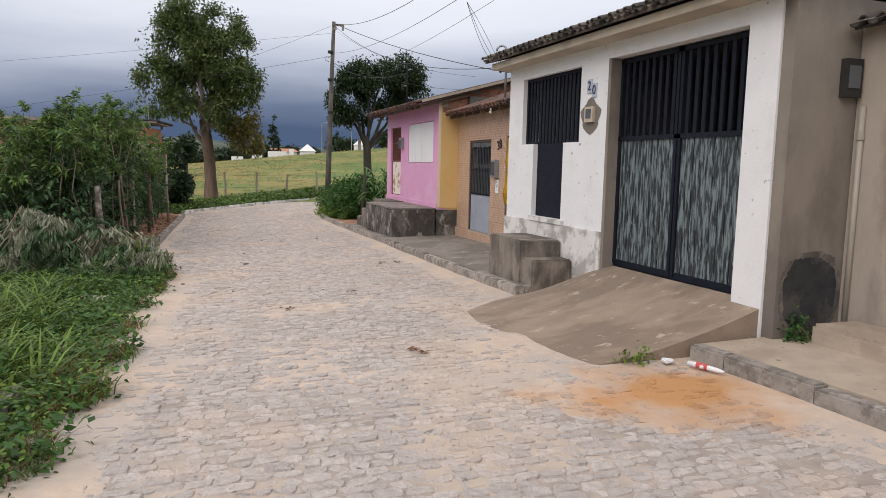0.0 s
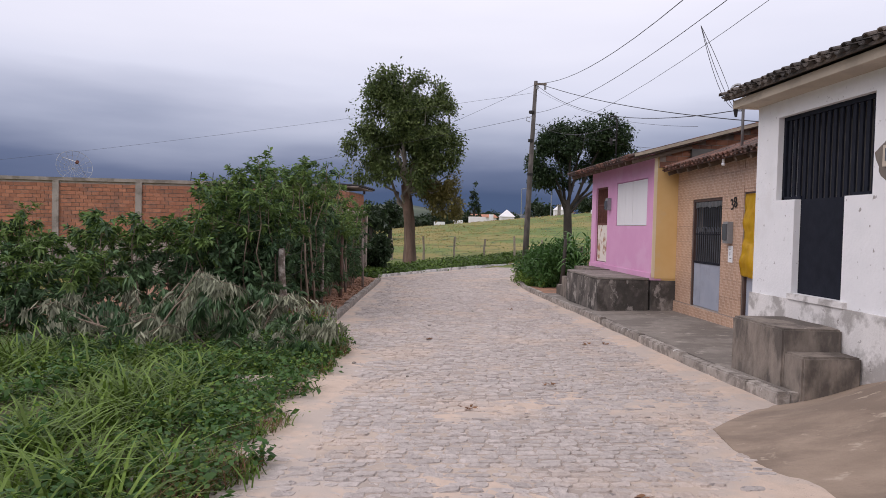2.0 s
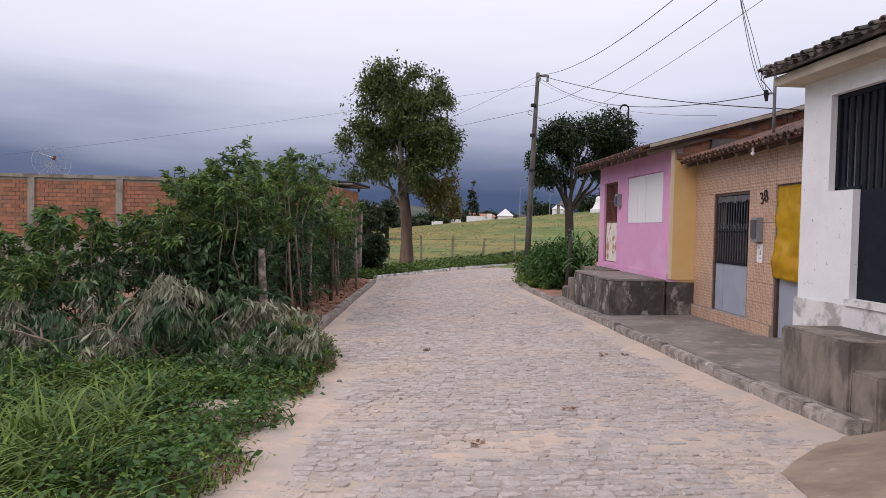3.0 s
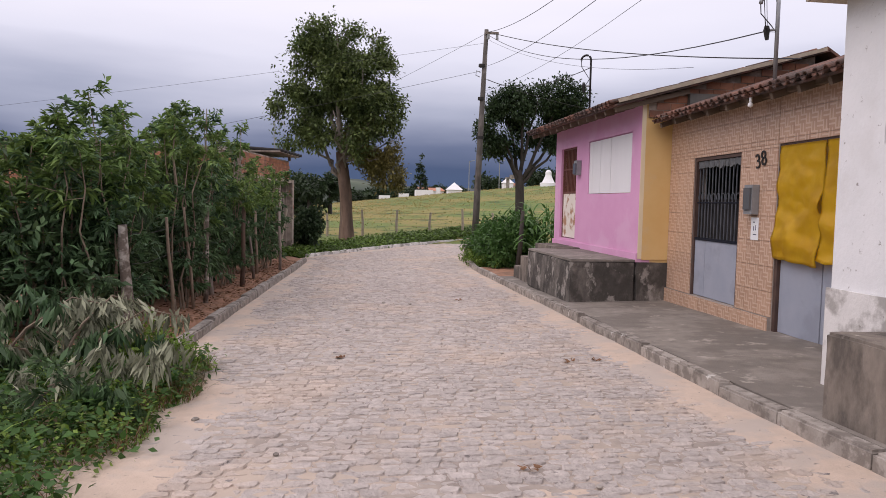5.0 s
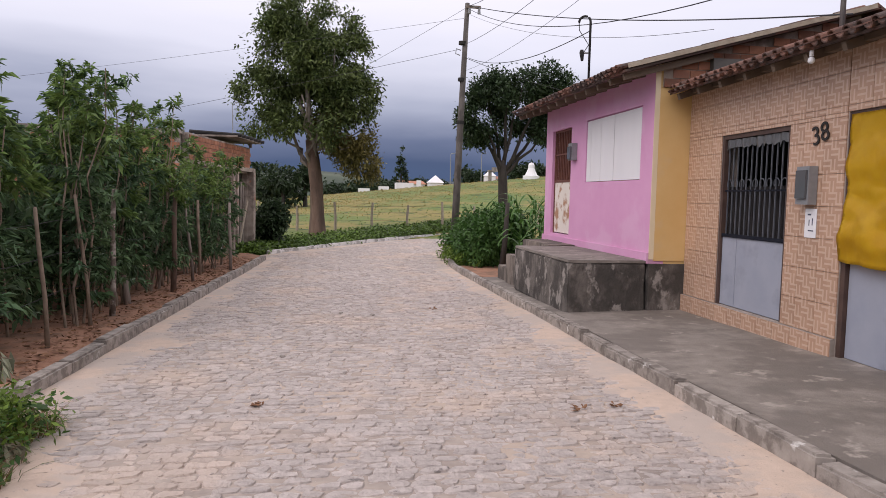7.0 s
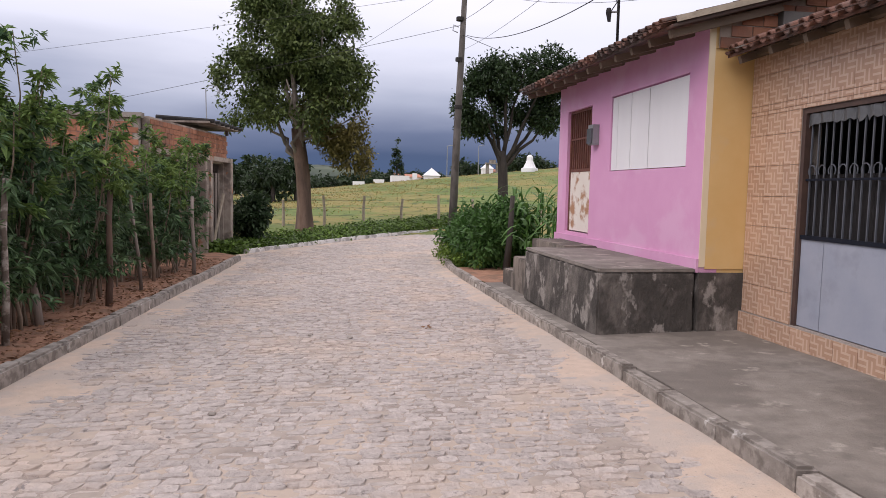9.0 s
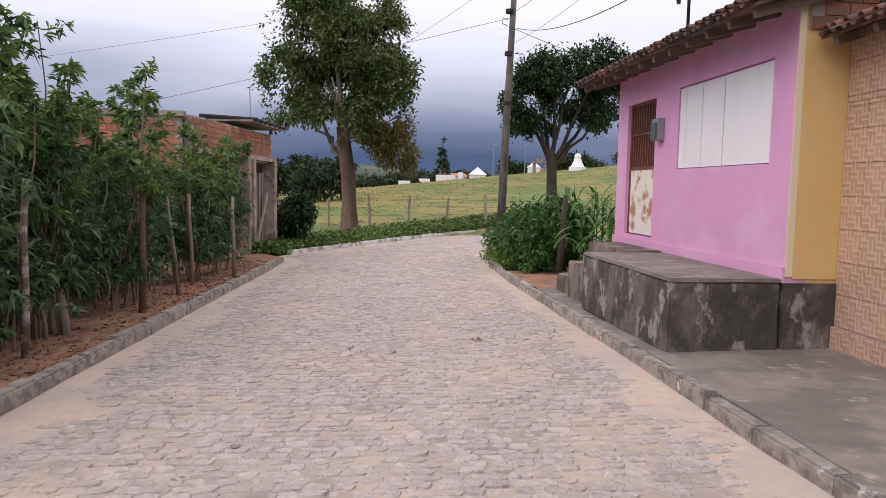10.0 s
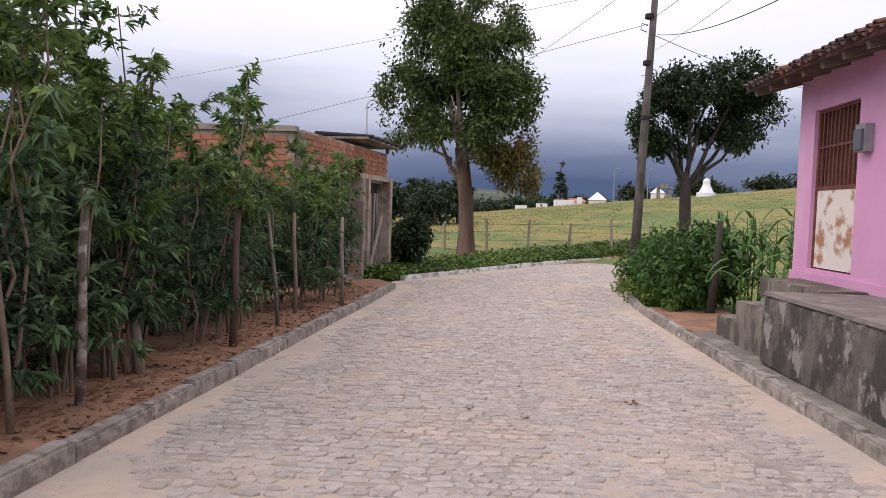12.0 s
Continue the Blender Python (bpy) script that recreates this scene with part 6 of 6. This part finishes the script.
far_tomb(16.6, 108, 2.0, 0.5, 1.1, "white chapel-shaped tomb with a pointed roof")
far_tomb(11.9, 106, 2.4, 0.8, 0, "low white flat tomb")
far_tomb(9.2, 108, 1.4, 0.6, 0, "low white flat tomb")
far_tomb(14.1, 107, 0.6, 1.0, 0, "narrow reddish gatepost tomb")
far_tomb(6.5, 110, 1.6, 0.6, 0, "low white flat tomb")
far_tomb(25.5, 112, 1.5, 0.9, 0.9, "small white peaked tomb")
big = thing("monument", "white bell-shaped monument on the rise", "monument")
mx, my = 27.9, 98.0
mz = earth(mx, my)
bm = bmesh.new()
prof = ((1.1, -0.3), (1.1, 0.4), (0.85, 0.45), (0.6, 0.95), (0.42, 1.4), (0.42, 1.8), (0.28, 2.05), (0.03, 2.15))
rings = [[bm.verts.new((mx + r * math.cos(a), my + r * math.sin(a), mz + h)) for a in [k * math.pi / 8 for k in range(16)]] for r, h in prof]
for a, b in zip(rings, rings[1:]):
    for k in range(16):
        bm.faces.new((a[k], a[(k + 1) % 16], b[(k + 1) % 16], b[k]))
bm.faces.new(rings[-1])
part("shell", bm, M["white_plain"], big)
gt = thing("monument", "grey gate-like monument with a small roof", "monument")
gx, gy = 24.4, 104
gz = earth(gx, gy)
for dx in (-0.7, 0.7):
    part("pillar", soft_box(gx + dx - 0.2, gx + dx + 0.2, gy - 0.2, gy + 0.2, gz - 0.2, gz + 1.3, 0.02), M["concrete"], gt)
part("cap", soft_box(gx - 1.0, gx + 1.0, gy - 0.4, gy + 0.4, gz + 1.3, gz + 1.5, 0.02), M["concrete"], gt)
part("top", soft_box(gx - 0.4, gx + 0.4, gy - 0.3, gy + 0.3, gz + 1.5, gz + 1.9, 0.05), M["concrete"], gt)


def far_tree(x, y, h, w, seed, conifer=False):
    z = earth(x, y)
    t = thing("far_tree", "dark pointed distant conifer" if conifer else "dark distant tree crown", "tree", "trees beyond the rise")
    part("trunk", tube([(x, y, z - 0.3), (x, y, z + h * 0.5)], [0.22, 0.12], 6), M["bark_dark"], t)
    if conifer:
        blobs = [(x, y, z + h * u, w * (1.05 - u), w * (1.05 - u), h * 0.12) for u in (0.25, 0.4, 0.55, 0.7, 0.82, 0.93)]
    else:
        pr = random.Random(seed)
        blobs = [(x + pr.uniform(-.5, .5) * w, y + pr.uniform(-.4, .4) * w, z + h * pr.uniform(0.35, 0.8), w * 0.6, w * 0.6, h * 0.28) for _ in range(5)]
    crown("crown", blobs, 90, 16, 0.09 * w, 0.16 * w + 0.2, M["far_green"], t, seed)


far_tree(13.4, 125, 7.5, 1.5, 61, True)
pr = random.Random(12)
for k in range(16):
    far_tree(-52 + k * 3.1 + pr.uniform(-1, 1), 92 + pr.uniform(0, 40), pr.uniform(4, 7), pr.uniform(3.0, 4.5), 70 + k)
for k in range(22):
    far_tree(2 + k * 4.6 + pr.uniform(-1.5, 1.5), 150 + pr.uniform(0, 50), pr.uniform(2.6, 4.6), pr.uniform(3.0, 5.0), 100 + k)
for k in range(9):
    far_tree(-16 + k * 2.0 + pr.uniform(-.8, .8), 62 + pr.uniform(0, 12), pr.uniform(2.2, 3.4), pr.uniform(1.2, 1.8), 130 + k)
for x, y, w, h in ((20, 170, 6, 1.6), (41, 185, 8, 1.6)):
    z = earth(x, y)
    t = thing("far_house", "low white town house far beyond the field", "house", "houses of the far town")
    part("wall", soft_box(x - w / 2, x + w / 2, y - 4, y + 4, z - 1, z + h, 0), M["white_plain"], t)
    bm = bmesh.new()
    a = [bm.verts.new((x + sx * (w / 2 + 0.4), y + sy * 4.4, z + h)) for sx, sy in ((-1, -1), (1, -1), (1, 1), (-1, 1))]
    r0, r1 = bm.verts.new((x - w / 2, y, z + h + 0.8)), bm.verts.new((x + w / 2, y, z + h + 0.8))
    for f in ((a[0], a[1], r1, r0), (a[2], a[3], r0, r1), (a[1], a[2], r1), (a[3], a[0], r0), (a[3], a[2], a[1], a[0])):
        bm.faces.new(f)
    part("roof", bm, M["brick"], t)
for x, y in ((20.5, 118), (27.0, 125)):
    z = earth(x, y)
    lamp = thing("street_lamp", "thin distant street lamp", "street lamp", "lamps beyond the rise")
    part("pole", tube([(x, y, z - 0.2), (x, y, z + 5.0)], [0.08, 0.05], 6), M["metal"], lamp)
    part("arm", tube([(x, y, z + 5.0), (x + 0.9, y, z + 5.2)], [0.05, 0.04], 6), M["metal"], lamp)

# ---- clutter on the street ----
bottle = thing("plastic_bottle", "crushed clear plastic bottle with a red label", "bottle")
part("body", tube([(4.02, 4.50, 0.258), (4.06, 4.36, 0.262), (4.10, 4.24, 0.26), (4.12, 4.18, 0.26)], [0.02, 0.024, 0.02, 0.009], 10), M["paper"], bottle, smooth=True)
part("label", tube([(4.045, 4.42, 0.262), (4.075, 4.32, 0.262)], [0.026, 0.026], 10), M["red_plastic"], bottle)
wrap = tagged(part("wrapper", soft_box(3.86, 3.95, 4.60, 4.68, 0.235, 0.27, 0.01, 0.02, 2), M["paper"]), "crumpled white and blue wrapper in the gutter", "litter")
for x, y in ((1.93, 5.72), (1.99, 5.60), (3.62, 12.2), (3.30, 12.15), (2.1, 9.1), (1.1, 8.0), (0.9, 12.5), (3.0, 17.5)):
    rng2 = np.random.default_rng(int(x * 100))
    z = road_z(y)
    c = np.array((x, y, z + 0.016)) + rng2.normal(size=(9, 3)) * np.array((0.03, 0.02, 0.003))
    w = rng2.normal(size=(9, 3)) * np.array((1, 1, 0.2))
    tagged(leaves("fallen_leaf", c, w, np.full(9, 0.06), np.full(9, 0.03), M["litter"], None, 0.0, 3), "small dry leaf clump on the setts", "leaves", "dry leaves on the street")
for x, y, r in ((2.05, 16.9, 0.035), (1.62, 17.1, 0.03), (0.55, 9.5, 0.02), (2.4, 8.8, 0.02), (-0.1, 10.3, 0.03), (1.0, 14.2, 0.03)):
    bm = bmesh.new()
    bmesh.ops.create_icosphere(bm, subdivisions=2, radius=r)
    for v in bm.verts:
        v.co *= 1 + 0.25 * noise.noise(v.co * 40 + Vector((x, y, 0)))
        v.co.z *= 0.5
        v.co += Vector((x, y, road_z(y) + r * 0.3))
    tagged(part("pebble", bm, M["kerb"]), "small pale stone lying on the street", "stone", "loose stones")


# ---- pieces: bricks, wall tiles, setts ----
bm = bmesh.new()
box(bm, -0.115, 0.115, -0.015, 0.0, -0.055, 0.055)
brick_me = bpy.data.meshes.new("brick")
bm.to_mesh(brick_me)
bm.free()
brick_me.materials.append(M["brick"])


def brick_face(parent, x0, x1, y, z0, z1, cap, limit=300):
    """Courses of hollow bricks on a wall that faces the street's south end."""
    r = random.Random(int(y * 10))
    verts, faces, n = [], [], 0
    rows_n = int((z1 - z0) / 0.125)
    for j in range(rows_n):
        z = z0 + 0.06 + j * 0.125
        x = x1 - 0.12 - (0.12 if j % 2 else 0)
        while x > x0 + 0.12:
            if z + 0.05 < cap(x):
                if n < limit:
                    shared("brick", brick_me, pose(x, y + r.uniform(-0.004, 0.004), z, 0, r.uniform(-0.6, 0.6), 0), parent)
                    n += 1
                else:
                    i = len(verts)
                    dy = r.uniform(-0.004, 0.004)
                    verts += [(x + sx * 0.115, y + sy + dy, z + sz * 0.055) for sy in (0, -0.015) for sx in (-1, 1) for sz in (-1, 1)]
                    faces += [(i + 4, i + 6, i + 7, i + 5), (i, i + 4, i + 5, i + 1), (i + 2, i + 3, i + 7, i + 6), (i + 1, i + 5, i + 7, i + 3), (i, i + 2, i + 6, i + 4)]
            x -= 0.243
    if verts:
        tagged(raw("bricks", verts, faces, M["brick_joined"], parent), kind="stuff")


# brick gable over the tiled roof
bm = bmesh.new()
for x, z in ((5.88, 3.2), (8.8, 3.2), (8.8, 4.33), (5.88, 3.52)):
    bm.verts.new((x, 16.26, z))
bm.faces.new(bm.verts[:])
gable = part("gable", bm, M["weathered"], pink_house, "bare hollow-brick gable")
brick_face(gable, 5.88, 8.8, 16.258, 3.2, 4.30, lambda x: 3.53 + (x - 5.95) * 0.278)
brick_face(south_wall, -15.9, -2.09, 25.018, 1.2, 3.02, lambda x: 3.02)
bmf = bmesh.new()
box(bmf, 0, 0.014, -0.115, 0.115, -0.055, 0.055)
me = bpy.data.meshes.new("brick")
bmf.to_mesh(me)
bmf.free()
me.materials.append(M["brick"])
for j in range(5):
    for k in range(23):
        shared("brick", me, FRONT @ pose(-1.338, 25.35 + k * 0.243 + (0.12 if j % 2 else 0), 2.49 + j * 0.122), brick_house)

# glazed tiles on the front of number 38
STEP = 0.315
cells = {}
ys_ = sorted({10.52, 16.28, *[h[0] for h in HOLES], *[h[1] for h in HOLES], *[16.28 - STEP * k for k in range(19)]})
zs_ = sorted({0.385, 3.12, *[h[2] for h in HOLES if h[2] > 0.385], *[h[3] for h in HOLES], *[0.385 + STEP * k for k in range(9)]})
front = [o for o in tiled_house.children if o.name.startswith("wall")][0]
for a, b in zip(ys_, ys_[1:]):
    for c_, d_ in zip(zs_, zs_[1:]):
        my_, mz_ = (a + b) / 2, (c_ + d_) / 2
        if b - a < 0.03 or d_ - c_ < 0.03 or a < 10.52 or any(h[0] < my_ < h[1] and h[2] < mz_ < h[3] for h in HOLES):
            continue
        key = (round(b - a, 3), round(d_ - c_, 3))
        if key not in cells:
            bm = bmesh.new()
            box(bm, -0.012, 0.0, -key[0] / 2 + 0.002, key[0] / 2 - 0.002, -key[1] / 2 + 0.002, key[1] / 2 - 0.002)
            cells[key] = bpy.data.meshes.new("tile")
            bm.to_mesh(cells[key])
            bm.free()
            cells[key].materials.append(M["ceramic"])
        shared("tile", cells[key], pose(TX + 0.012, my_, mz_), front)
plinth = [o for o in tiled_house.children if o.name.startswith("plinth")][0]
for k in range(10):
    key = ("p", 0.31)
    if key not in cells:
        bm = bmesh.new()
        box(bm, -0.01, 0.0, -0.153, 0.153, 0, 0.27)
        cells[key] = bpy.data.meshes.new("tile")
        bm.to_mesh(cells[key])
        bm.free()
        cells[key].materials.append(M["ceramic"])
    shared("tile", cells[key], pose(TX - 0.03, 13.29 + k * 0.313, 0.112), plinth)

# granite setts, row by row across the street
r = random.Random(77)
near, verts, faces = 0, [], []


def sett(w, l, seed):
    rr = random.Random(seed)
    corner = []
    for sx, sy in ((-1, -1), (1, -1), (1, 1), (-1, 1)):
        jx, jy = sx * w / 2 + rr.uniform(-.016, .016), sy * l / 2 + rr.uniform(-.013, .013)
        cut = rr.uniform(0.012, 0.032)
        pair = [(jx, jy - sy * cut), (jx - sx * cut * 1.2, jy)]
        corner += pair[::-1] if sx * sy < 0 else pair
    tilt = [rr.uniform(-.0045, .0045) for _ in corner]
    v = [(a * 0.90, b * 0.87, t) for (a, b), t in zip(corner, tilt)] + [(a, b, -0.013) for a, b in corner]
    f = [tuple(range(8))] + [(8 + q, 8 + (q + 1) % 8, (q + 1) % 8, q) for q in range(8)]
    return v, f


VARIANTS = []
for s in range(14):
    v, f = sett(0.108 + 0.009 * (s % 7), 0.092, 500 + s)
    me = bpy.data.meshes.new("sett")
    me.from_pydata(v, [], f)
    me.materials.append(M["stone_piece"])
    VARIANTS.append((v, f, me, 0.108 + 0.009 * (s % 7)))
y = -3.0
while y < 46:
    skew = 0.10 * math.sin(y * 0.7)
    xa, xb = kerb_left(y) + 0.02, kerb_right(y) - 0.02
    x = xa + r.uniform(0, 0.1)
    while x < xb - 0.08:
        v, f, me, w = VARIANTS[r.randrange(14)]
        px, py = x + w / 2, y + 0.02 * math.sin(x * 1.3 + y * 0.6) + r.uniform(-.005, .005)
        pz = road_z(py) + r.uniform(-0.009, 0.004)
        if 6.3 < py < 7.8 and 0.2 < px < 4.0 and near < 300:
            shared("sett", me, pose(px, py, pz, r.uniform(-3, 3), r.uniform(-3, 3), r.uniform(-3, 3)), road)
            near += 1
        else:
            i = len(verts)
            ta, tb = r.uniform(-0.05, 0.05), r.uniform(-0.06, 0.06)
            verts += [(px + a, py + b, pz + c + a * ta + b * tb) for a, b, c in v]
            faces += [tuple(i + q for q in ff) for ff in f]
        x += w + 0.004
    y += 0.097
tagged(raw("setts", verts, faces, M["stone"], road), "worn granite setts joined by sand", kind="stuff")
